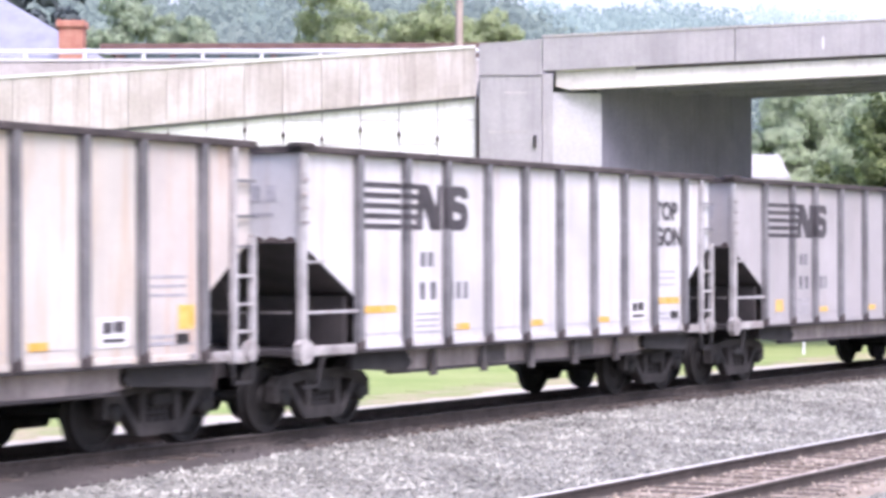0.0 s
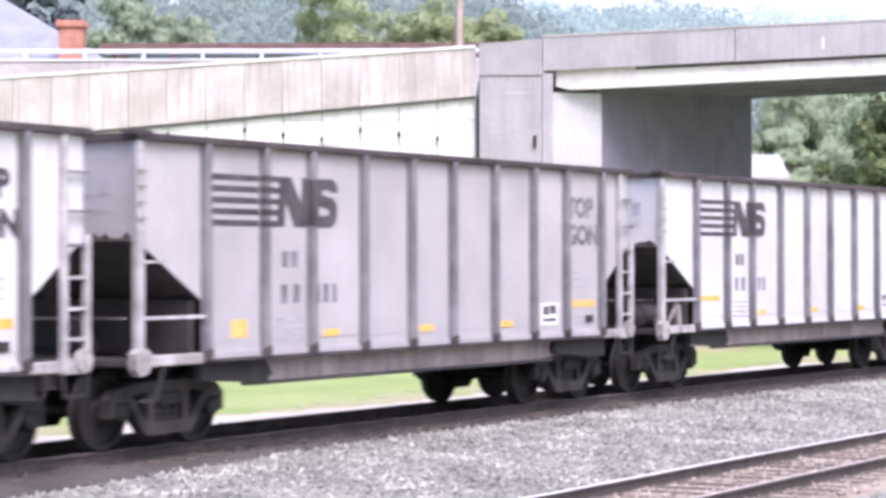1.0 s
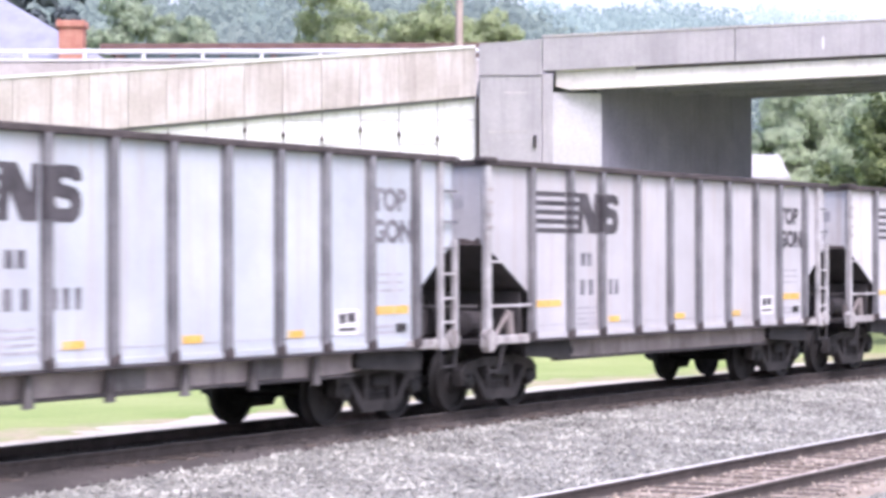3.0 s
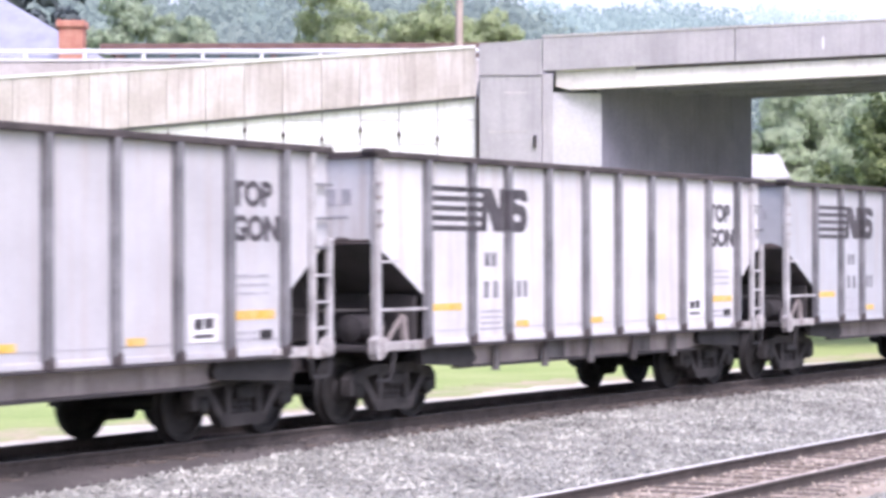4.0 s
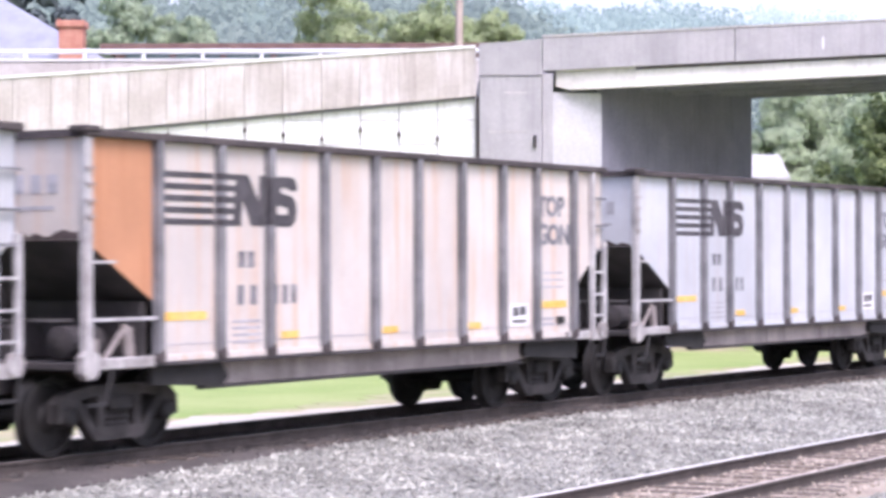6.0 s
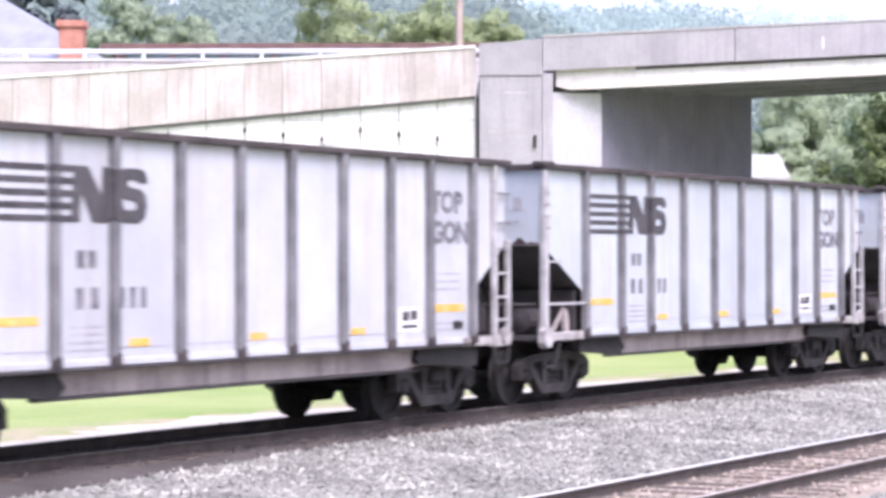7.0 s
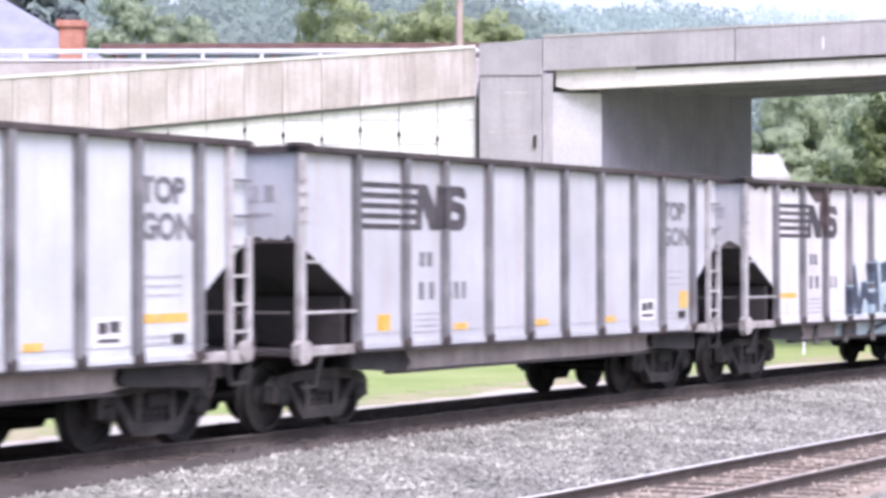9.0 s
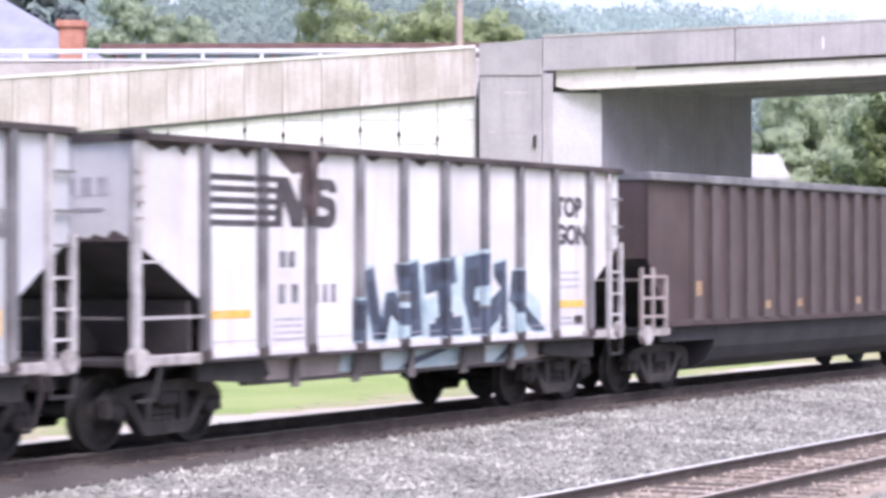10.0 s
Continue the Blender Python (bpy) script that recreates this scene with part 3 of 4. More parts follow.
def tree(x, y, height, spread, material, label, seed, clumps=60, per=150, leaf=0.15, low=0.25):
    g = np.random.default_rng(seed)
    ob = tagged(new("tree"), label, "tree")
    ob.matrix_basis = pose(x, y, -0.6)
    bm = bmesh.new()
    add_lathe(bm, [(0.05 * spread, 0), (0.035 * spread, height * 0.3), (0.012 * spread, height * 0.8)], "z", (0, 0, 0), 8)
    for i in range(7):
        a = i * 0.9 + g.uniform(0, 0.5)
        z0 = height * g.uniform(0.2, 0.45)
        add_beam(bm, (0, 0, z0), (math.cos(a) * spread * 0.6, math.sin(a) * spread * 0.6, z0 + height * g.uniform(0.15, 0.35)), 0.02 * spread)
    part("trunk", fixed(bm), BARK, ob)
    d = g.normal(0, 1, (clumps, 3))
    d /= np.linalg.norm(d, axis=1)[:, None]
    mid, half = height * (1 + low) / 2, height * (1 - low) / 2
    c = d * g.uniform(0.45, 0.95, (clumps, 1)) * np.array([spread, spread, half]) * 0.85 + (0, 0, mid)
    v, f, soft = leaf_cloud(g, c, g.uniform(0.15, 0.31, clumps) * spread, per, leaf)
    from_arrays("crown", v, f, material, ob, soft)
    return ob


tree(-5.2, 112, 17.8, 2.9, LEAF_BRIGHT, "bright green leafy tree behind the ramp", 1, 140, 230, 0.12)
tree(-2.2, 118, 17.0, 2.4, LEAF_MID, "soft green leafy tree behind the ramp", 2, 120, 210, 0.12)
tree(-0.6, 113, 17.2, 3.1, LEAF_BRIGHT, "bright green leafy tree beside the pole", 3, 140, 230, 0.12)
tree(2.4, 114, 16.3, 2.6, LEAF_BRIGHT, "yellow-green leafy tree beside the bridge", 4, 120, 230, 0.12)
for i, (x, y, hgt, sp) in enumerate(((-20.5, 150, 23.6, 3.4), (-17.4, 146, 20.6, 2.3), (-14.6, 143, 20.2, 2.6), (-16.2, 152, 21.0, 2.6), (6, 170, 20.5, 4.0))):
    tree(x, y, hgt, sp, LEAF_MID, "rounded grey-green tree on the valley floor", 20 + i, 110, 190, 0.16)
for i, (x, hgt, sp) in enumerate(((-36.5, 33, 4.6), (-32.3, 30.5, 3.8))):
    tree(x, 200, hgt, sp, LEAF_SLATE, "tall dusky slate-green tree on the valley side", 60 + i, 90, 150, 0.4, 0.1)
tree(17.9, 90, 10.4, 2.7, LEAF_DARK, "dark leafy tree seen below the bridge", 30, 120, 220, 0.12, 0.05)
tree(15.1, 92, 7.2, 1.9, LEAF_DARK, "low dark bushy tree seen below the bridge", 31, 130, 220, 0.09, 0.0)
tree(20.5, 96, 10.0, 4.0, LEAF_DARK, "dark leafy tree beside the tracks", 32, 120, 220, 0.13, 0.05)
for i, (x, y, hgt, sp) in enumerate(((23, 150, 16.0, 4.2), (28.0, 155, 17.5, 5.0), (26.5, 140, 14.5, 3.4), (34, 160, 17.0, 5.5), (20.5, 142, 12.0, 2.6))):
    tree(x, y, hgt, sp, LEAF_PALE, "pale green tree in the valley below the bridge", 40 + i, 150, 330, 0.13, 0.05)


# ---- overcast sky bank and wooded hills far behind ----
CLOUD = bpy.data.materials.new("overcast_cloud")
CLOUD.use_nodes = True
cn = CLOUD.node_tree.nodes
cn.remove(cn["Principled BSDF"])
emit, cloud_noise, cloud_mix = cn.new("ShaderNodeEmission"), cn.new("ShaderNodeTexNoise"), cn.new("ShaderNodeMix")
cloud_mix.data_type = "RGBA"
cloud_mix.inputs[6].default_value, cloud_mix.inputs[7].default_value = (0.5, 0.55, 0.62, 1), (0.72, 0.74, 0.76, 1)
cloud_noise.inputs["Scale"].default_value = 5.0
CLOUD.node_tree.links.new(cloud_noise.outputs["Fac"], cloud_mix.inputs["Factor"])
CLOUD.node_tree.links.new(cloud_mix.outputs[2], emit.inputs["Color"])
CLOUD.node_tree.links.new(emit.outputs[0], cn["Material Output"].inputs["Surface"])
bm = bmesh.new()
ring = [(math.sin(a) * 4200, math.cos(a) * 4200) for a in [radians(-40 + 4 * i) for i in range(21)]]
low, high = [bm.verts.new((x, y, -20)) for x, y in ring], [bm.verts.new((x, y, 1500)) for x, y in ring]
for i in range(20):
    bm.faces.new((low[i], low[i + 1], high[i + 1], high[i]))
tagged(part("backdrop_sky", bm, CLOUD), "bright white overcast sky above the hills", "sky", kind="structure")


# ---- hills ----
def hill(name, y, tops, depth, crowns, size, label, seed, material):
    """A ridge whose crest follows tops, rows of (x, z), with a coat of tree crowns."""
    g = np.random.default_rng(seed)
    xs, zs = [a for a, b in tops], [b for a, b in tops]
    ob = tagged(new(name), label, "wooded hill", kind="structure")
    bm = bmesh.new()
    prev = None
    for i in range(61):
        x = xs[0] + (xs[-1] - xs[0]) * i / 60
        z = float(np.interp(x, xs, zs))
        row = [bm.verts.new((x, y - depth, -0.62)), bm.verts.new((x, y - depth * 0.5, z * 0.55)), bm.verts.new((x, y, z)), bm.verts.new((x, y + depth, -0.62))]
        if prev:
            for j in range(3):
                bm.faces.new((prev[j], prev[j + 1], row[j + 1], row[j]))
        prev = row
    part("slope", fixed(bm), material, ob)
    x = g.uniform(max(xs[0], -0.26 * y), min(xs[-1], 0.26 * y), crowns)
    k = g.uniform(0.0, 1.0, crowns)
    z = np.interp(x, xs, zs) * np.where(k < 0.5, 1.1 * k, 0.55 + 0.9 * (k - 0.5))
    yy = y - depth * (1 - k)
    v, f, soft = leaf_cloud(g, np.stack([x, yy, z], -1), g.uniform(0.7, 1.5, crowns) * size, 190, size * 0.17)
    from_arrays("woods", v, f, material, ob, soft)


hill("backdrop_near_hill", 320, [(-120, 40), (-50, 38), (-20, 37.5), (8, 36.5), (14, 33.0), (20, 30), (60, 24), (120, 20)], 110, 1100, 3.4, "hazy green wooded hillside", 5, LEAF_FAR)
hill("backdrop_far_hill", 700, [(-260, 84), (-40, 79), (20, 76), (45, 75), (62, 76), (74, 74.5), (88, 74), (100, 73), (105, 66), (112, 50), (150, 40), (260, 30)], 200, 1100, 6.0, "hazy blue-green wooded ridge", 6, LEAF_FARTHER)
hill("backdrop_skyline_hill", 1000, [(-300, 96), (60, 98), (120, 104), (150, 105.5), (165, 105), (180, 101), (195, 99), (300, 90)], 240, 800, 8.0, "wooded ridge on the skyline, paled by painted haze", 7, LEAF_FARTHEST)


# ---- coal gondola cars ----
LONG = [0.0, 1.31, 2.52, 3.56, 4.79, 6.0, 7.11, 8.31, 9.49, 10.54, 11.74, 12.36]
SHORT = [0.0, 1.33, 2.51, 3.58, 4.73, 5.83, 6.93, 8.05, 9.11, 10.21, 11.38, 12.03]
STENCIL = surf("grey_stencil", (0.12, 0.115, 0.13), (0.26, 0.25, 0.27), 4.0, 0.7)
TOP, SILL, SIDE = 3.6, 1.1, 1.55


def text_mesh(word, height):
    cu = bpy.data.curves.new("text", "FONT")
    cu.body, cu.size, cu.extrude, cu.offset, cu.space_character = word, height * 1.34, 0.002, 0.02, 1.0
    tmp = new("text", cu)
    me = bpy.data.meshes.new_from_object(tmp.evaluated_get(bpy.context.evaluated_depsgraph_get()))
    bpy.data.objects.remove(tmp)
    me.transform(Matrix.Diagonal((1.1, 1.0, 1.0, 1.0)))
    return me


WORDS = {}
for word in ("TOP", "GON"):
    for ink in (INK, STENCIL):
        me = text_mesh(word, 0.3)
        me.materials.clear()
        me.materials.append(ink)
        WORDS[word, ink.name] = me


def make_mesh(name, bm, material):
    me = bpy.data.meshes.new(name)
    fixed(bm).to_mesh(me)
    bm.free()
    me.materials.append(material)
    return me


# truck pieces, shared by all cars
bm = bmesh.new()
for s in (-1, 1):
    add_lathe(bm, [(0.09, s * 0.66), (0.17, s * 0.665), (0.19, s * 0.70), (0.36, s * 0.715), (0.385, s * 0.69), (0.485, s * 0.685), (0.485, s * 0.715), (0.458, s * 0.73), (0.45, s * 0.82), (0.38, s * 0.825), (0.36, s * 0.775), (0.19, s * 0.79), (0.15, s * 0.83), (0.08, s * 0.835)], "y", (0, 0, 0), 28)
    add_lathe(bm, [(0.075, s * 0.83), (0.075, s * 0.92), (0.12, s * 0.93), (0.12, s * 1.1), (0.08, s * 1.14)], "y", (0, 0, 0), 12)
add_lathe(bm, [(0.08, -0.7), (0.08, 0.7)], "y", (0, 0, 0), 12)
WHEELSET = make_mesh("wheelset", bm, WHEEL)
bm = bmesh.new()
# one casting: an outline with two corner windows and a spring window
half = [(0.0, 0.8), (0.5, 0.8), (0.98, 0.73), (1.1, 0.62), (1.1, 0.4), (1.03, 0.4), (1.0, 0.57), (0.8, 0.57), (0.44, 0.17), (0.0, 0.17)]
loops = [half + [(-x, z) for x, z in half[-2:0:-1]], [(0.7, 0.64), (0.4, 0.68), (0.4, 0.31)], [(-0.7, 0.64), (-0.4, 0.31), (-0.4, 0.68)],
         [(-0.27, 0.32), (0.27, 0.32), (0.27, 0.66), (-0.27, 0.66)]]
rim = []
for loop in loops:
    vs = [bm.verts.new((x, -0.08, z)) for x, z in loop]
    rim += [bm.edges.new((vs[i], vs[(i + 1) % len(vs)])) for i in range(len(vs))]
made = bmesh.ops.triangle_fill(bm, use_beauty=True, edges=rim)
skin = [f for f in made["geom"] if isinstance(f, bmesh.types.BMFace)]
lifted = bmesh.ops.extrude_face_region(bm, geom=skin, use_keep_orig=True)
bmesh.ops.translate(bm, vec=(0, 0.16, 0), verts=[v for v in lifted["geom"] if isinstance(v, bmesh.types.BMVert)])
SIDEFRAME = make_mesh("sideframe", bm, DUSTY)
bm = bmesh.new()
add_lathe(bm, [(0.07, 0.3), (0.075, 0.35), (0.055, 0.38), (0.075, 0.42), (0.055, 0.45), (0.07, 0.5)], "z", (0, 0, 0), 8)
SPRING = make_mesh("spring", bm, FRAME)
bm = bmesh.new()
add_box(bm, -0.2, 0.2, -1.15, 1.15, 0.5, 0.68, 0.03)
add_box(bm, -0.3, 0.3, -0.35, 0.35, 0.66, 0.8, 0.03)
add_box(bm, -0.62, -0.54, -0.8, 0.8, 0.36, 0.46)
add_box(bm, 0.54, 0.62, -0.8, 0.8, 0.36, 0.46)
BOLSTER = make_mesh("truck", bm, FRAME)
bm = bmesh.new()
add_box(bm, -0.62, 0.3, -0.1, 0.1, 0.78, 0.96, 0.02)
add_prism(bm, [(-0.62, 0.72), (-0.62, 1.0), (-0.82, 1.02), (-0.88, 0.92), (-0.8, 0.74)], -0.14, 0.14)
COUPLER = make_mesh("coupler", bm, FRAME)
bm = bmesh.new()
for i in range(9):
    a, b = i / 9, (i + 1) / 9
    add_beam(bm, (-0.05 - 0.5 * a, -0.3, 0.85 - 0.6 * math.sin(a * 2.6)), (-0.05 - 0.5 * b, -0.3, 0.85 - 0.6 * math.sin(b * 2.6)), 0.045)
HOSE = make_mesh("air_hose", bm, GRIME_AND_SHADE)

WHEELSETS = []


def add_trucks(car, length, inset):
    for u in (inset, length - inset):
        truck = shared("truck", BOLSTER, car, pose(u, 0, 0))
        for y in (-1.02, 1.02):
            shared("sideframe", SIDEFRAME, truck, pose(0, y, 0))
            for x in (-0.14, 0.0, 0.14):
                shared("spring", SPRING, truck, pose(x, y, 0))
        for x in (-0.889, 0.889):
            ws = shared("wheelset", WHEELSET, truck, pose(x, 0, 0.459))
            WHEELSETS.append((ws, x))
    shared("coupler", COUPLER, car, pose(0, 0, 0))
    shared("coupler", COUPLER, car, pose(length, 0, 0, 0, 0, 180))
    shared("air_hose", HOSE, car, pose(0, 0, 0))
    shared("air_hose", HOSE, car, pose(length, 0, 0, 0, 0, 180))


def bars(bm, u0, z0, u1, z1, rows, cols, fill=0.6, hfill=0.75):
    """Unreadable writing: rows and columns of short bars on the side sheet."""
    for r in range(rows):
        for c in range(cols):
            w, h = (u1 - u0) / cols, (z1 - z0) / rows
            add_box(bm, u0 + c * w, u0 + (c + fill) * w, -SIDE - 0.005, -SIDE - 0.0005, z0 + r * h, z0 + (r + hfill) * h)


def gondola(U, paint, ink, label, gear=True, gussets=False, square_marks="", end_paint=None, rust_bay=None, words=True, mid_marks=True):
    car = tagged(new("gondola_car"), label, "freight car", "coal gondola cars of the train")
    end = U[-1] + 0.42
    at_seed = len(WHEELSETS) + 1
    faces = U[:-1]
    lip = 0.022
    # near side sheets, one to a bay
    for i, (a, b) in enumerate(zip(faces, faces[1:])):
        bm = bmesh.new()
        if i == 0:
            pts = [(a, 2.46), (a, TOP), (b, TOP), (b, 1.72)]
        else:
            pts = [(a, SILL), (b, SILL), (b, TOP), (a, TOP)]
        add_prism(bm, pts, -SIDE, -SIDE + lip)
        part("side_sheet", fixed(bm), (end_paint or paint) if i == 0 else rust_bay if (rust_bay and i == 9) else paint, car)
    bm = bmesh.new()
    add_prism(bm, [(faces[-1], 1.72), (end, 2.46), (end, TOP), (faces[-1], TOP)], -SIDE, -SIDE + lip)
    part("side_sheet", fixed(bm), rust_bay or paint, car)
    # far side in one sheet, with its ribs
    bm = bmesh.new()
    add_prism(bm, [(0, 2.46), (faces[1], 1.72), (faces[1], SILL), (faces[-1], SILL), (faces[-1], 1.72), (end, 2.46), (end, TOP), (0, TOP)], SIDE - lip, SIDE)
    for u in faces[1:]:
        add_box(bm, u - 0.055, u + 0.055, SIDE, SIDE + 0.09, SILL, TOP)
    part("far_side", fixed(bm), paint, car)
    # ribs: tapered hat channels
    for i, u in enumerate(faces[1:]):
        bm = bmesh.new()
        add_box(bm, u - 0.055, u + 0.055, -SIDE - 0.1, -SIDE, SILL - 0.05, TOP, 0.012)
        add_box(bm, u - 0.07, u + 0.07, -SIDE - 0.01, -SIDE - 0.001, SILL - 0.02, TOP)
        part("rib", bm, RIB, car)
    # ends
    for u0, s in ((0.0, 1), (end, -1)):
        x0, x1 = sorted((u0, u0 + s * lip))
        box("end_sheet", x0, x1, -SIDE, SIDE, 2.44, TOP, paint, car)
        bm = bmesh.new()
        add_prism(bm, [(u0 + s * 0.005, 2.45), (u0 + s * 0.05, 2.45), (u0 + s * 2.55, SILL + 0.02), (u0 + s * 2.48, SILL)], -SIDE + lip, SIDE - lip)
        part("slope_sheet", fixed(bm), GRIME_AND_SHADE, car, "near-black slope sheet")
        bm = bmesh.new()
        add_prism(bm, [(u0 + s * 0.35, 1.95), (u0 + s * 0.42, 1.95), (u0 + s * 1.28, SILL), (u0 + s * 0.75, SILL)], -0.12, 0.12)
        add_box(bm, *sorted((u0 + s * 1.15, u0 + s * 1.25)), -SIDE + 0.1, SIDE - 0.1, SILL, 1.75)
        part("end_brace", fixed(bm), GRIME_AND_SHADE, car)
        box("platform", *sorted((u0 + s * 0.02, u0 + s * 1.32)), -SIDE + 0.1, SIDE - 0.1, 1.0, 1.08, GRIME_AND_SHADE, car, bevel=0.01)
        box("end_sill", *sorted((u0 + s * 0.1, u0 + s * 1.28)), -SIDE - 0.04, -SIDE + 0.06, 1.0, 1.13, DULLPALE, car, "pale grimy end sill", bevel=0.015)
        box("end_sill", *sorted((u0 + s * 0.1, u0 + s * 1.28)), SIDE - 0.06, SIDE + 0.04, 1.0, 1.13, DULLPALE, car, bevel=0.015)
    # left corner: post, foot casting, grab irons
    bm = bmesh.new()
    add_box(bm, -0.03, 0.1, -SIDE - 0.07, -SIDE + 0.03, 1.05, TOP, 0.012)
    part("corner_post", bm, PALE, car)
    for y in (SIDE - 0.03,):
        for u in (-0.03, end - 0.1):
            box("corner_post", u, u + 0.13, y, y + 0.1, 1.05, TOP, PALE, car)
    bm = bmesh.new()
    add_prism(bm, [(-0.1, 0.98), (-0.1, 1.16), (0.0, 1.24), (0.16, 1.18), (0.22, 1.05), (0.1, 0.92), (-0.04, 0.9)], -SIDE - 0.1, -SIDE + 0.02)
    part("corner_casting", fixed(bm), DULLPALE, car, "pale poling casting")
    bm = bmesh.new()
    add_beam(bm, (0.1, -SIDE - 0.05, 1.56), (U[1], -SIDE - 0.05, 1.56), 0.04)
    part("grab_iron", bm, PALE, car)
    bm = bmesh.new()
    add_beam(bm, (0.1, -SIDE - 0.04, 2.2), (0.52, -SIDE - 0.04, 2.2), 0.035)
    part("grab_iron", bm, PALE, car)
    bm = bmesh.new()
    add_beam(bm, (-0.05, -SIDE + 0.1, 1.56), (-0.05, SIDE - 0.1, 1.54), 0.035)
    part("end_handrail", bm, GRIMYUNDER, car)
    # right corner: ladder and stirrup
    lad = bmesh.new()
    for u in (U[-1], end - 0.02):
        add_box(lad, u - 0.04, u + 0.04, -SIDE - 0.09, -SIDE - 0.005, 1.0, 2.5 if u > U[-1] else TOP, 0.01)
    ladder = part("ladder", lad, PALE, car)
    for z in (1.36, 1.69, 2.03, 2.38, 2.75, 3.18):
        bm = bmesh.new()
        add_beam(bm, (U[-1], -SIDE - 0.06, z), (end + 0.02, -SIDE - 0.06, z), 0.035)
        part("rung", bm, PALE if z < 2.3 else RIB, ladder)
    bm = bmesh.new()
    add_lathe(bm, [(0.13, -0.05), (0.13, 0.03), (0.08, 0.05)], "y", (end - 0.1, -SIDE - 0.05, 1.12), 14)
    add_box(bm, U[-1] - 0.05, end + 0.02, -SIDE - 0.06, -SIDE + 0.02, 0.98, 1.14)
    part("corner_casting", fixed(bm), DULLPALE, car, "pale rounded corner casting")
    bm = bmesh.new()
    add_beam(bm, (end - 0.45, -SIDE - 0.04, 1.0), (end - 0.4, -SIDE - 0.04, 0.74), 0.04)
    add_beam(bm, (end, -SIDE - 0.04, 1.0), (end - 0.02, -SIDE - 0.04, 0.74), 0.05)
    add_beam(bm, (end - 0.42, -SIDE - 0.04, 0.74), (end, -SIDE - 0.04, 0.74), 0.04)
    part("stirrup_step", bm, FRAME, car)
    bm = bmesh.new()
    add_beam(bm, (0.5, -SIDE - 0.02, 1.0), (0.36, -SIDE - 0.02, 0.62), 0.04)
    add_beam(bm, (0.02, -SIDE - 0.02, 0.62), (0.36, -SIDE - 0.02, 0.62), 0.04)
    part("stirrup_step", bm, FRAME, car)
    # top chord on four sides
    bm = bmesh.new()
    add_box(bm, -0.06, end + 0.04, -SIDE - 0.1, -SIDE + 0.06, TOP - 0.02, TOP + 0.07, 0.015)
    add_box(bm, -0.06, end + 0.04, SIDE - 0.06, SIDE + 0.1, TOP - 0.02, TOP + 0.07, 0.015)
    for x in (-0.06, end - 0.08):
        add_box(bm, x, x + 0.12, -SIDE, SIDE, TOP - 0.025, TOP + 0.062)
    add_box(bm, -0.14, 0.2, -SIDE - 0.12, -SIDE + 0.1, TOP + 0.03, TOP + 0.1, 0.015)
    part("top_chord", bm, CHORD, car, "sooty brown top chord")
    # floor and underframe
    box("floor_sheet", 2.4, end - 2.4, -SIDE + lip, SIDE - lip, SILL - 0.03, SILL, GRIME_AND_SHADE, car)
    bm = bmesh.new()
    add_box(bm, U[1] - 0.05, faces[-1] + 0.05, -SIDE - 0.016, -SIDE + 0.05, SILL - 0.05, SILL + 0.03, 0.006)
    part("side_sill", bm, paint, car)
    # dark strip in place of the shadow gap between sheet and underframe
    box("sill_flange", U[1] - 0.06, faces[-1] + 0.06, -SIDE - 0.062, -SIDE + 0.05, SILL - 0.092, SILL - 0.052, GRIME_AND_SHADE, car, "dark strip drawn for the shadow gap under the side sill", bevel=0.008)
    bm = bmesh.new()
    for a, b in zip(faces[1:], faces[2:]):
        add_box(bm, a + 0.06, b - 0.06, -SIDE - 0.006, -SIDE - 0.001, SILL + 0.14, SILL + 0.152)
    part("floor_seam", bm, GREY_INK, car, "thin grimy weld seam at floor level")
    for u in faces[1:]:
        bm = bmesh.new()
        add_prism(bm, [(u - 0.062, SILL - 0.052), (u + 0.062, SILL - 0.052), (u + 0.06, SILL + 0.05), (u + 0.02, SILL + 0.1), (u - 0.03, SILL + 0.08), (u - 0.06, SILL + 0.04)], -SIDE - 0.106, -SIDE - 0.04)
        part("rib_foot", fixed(bm), CHORD, car)
    box("side_sill", U[1] - 0.05, faces[-1] + 0.05, SIDE - 0.05, SIDE + 0.05, SILL - 0.06, SILL + 0.06, paint, car)
    bm = bmesh.new()
    lo = 0.73
    add_prism(bm, [(1.5, SILL - 0.05), (1.5, lo + 0.1), (2.6, lo), (end - 2.6, lo), (end - 1.5, lo + 0.1), (end - 1.5, SILL - 0.05)], -1.36, -1.3)
    skirt = part("underframe_beam", fixed(bm), UNDER, car, "dusty grey underframe beam")
    box("lower_flange", 2.4, end - 2.4, -1.42, -1.3, lo - 0.045, lo - 0.003, GRIME_AND_SHADE, skirt, bevel=0.01)
    for a, b, lean in ((1.36, U[2] + 0.2, 0.14), (faces[-2] - 0.1, faces[-1] + 0.35, -0.05)):
        bm = bmesh.new()
        pts = [(a, lo + 0.06), (b, lo - 0.02), (b + max(lean, 0), lo + 0.1), (b, SILL - 0.1), (a, SILL - 0.1), (a + min(lean, 0), lo + 0.14)]
        add_prism(bm, pts, -1.46, -1.37)
        part("grimy_plate", fixed(bm), FRAME, skirt, "soot-black end plate of the underframe")
    if gussets:
        for k in range(5):
            u = 3.4 + k * (end - 6.8) / 4
            bm = bmesh.new()
            add_prism(bm, [(u - 0.05, lo - 0.1), (u + 0.1, lo - 0.1), (u + 0.07, SILL - 0.07), (u, SILL - 0.07)], -1.48, -1.425)
            part("gusset", fixed(bm), GRIMYUNDER, skirt)
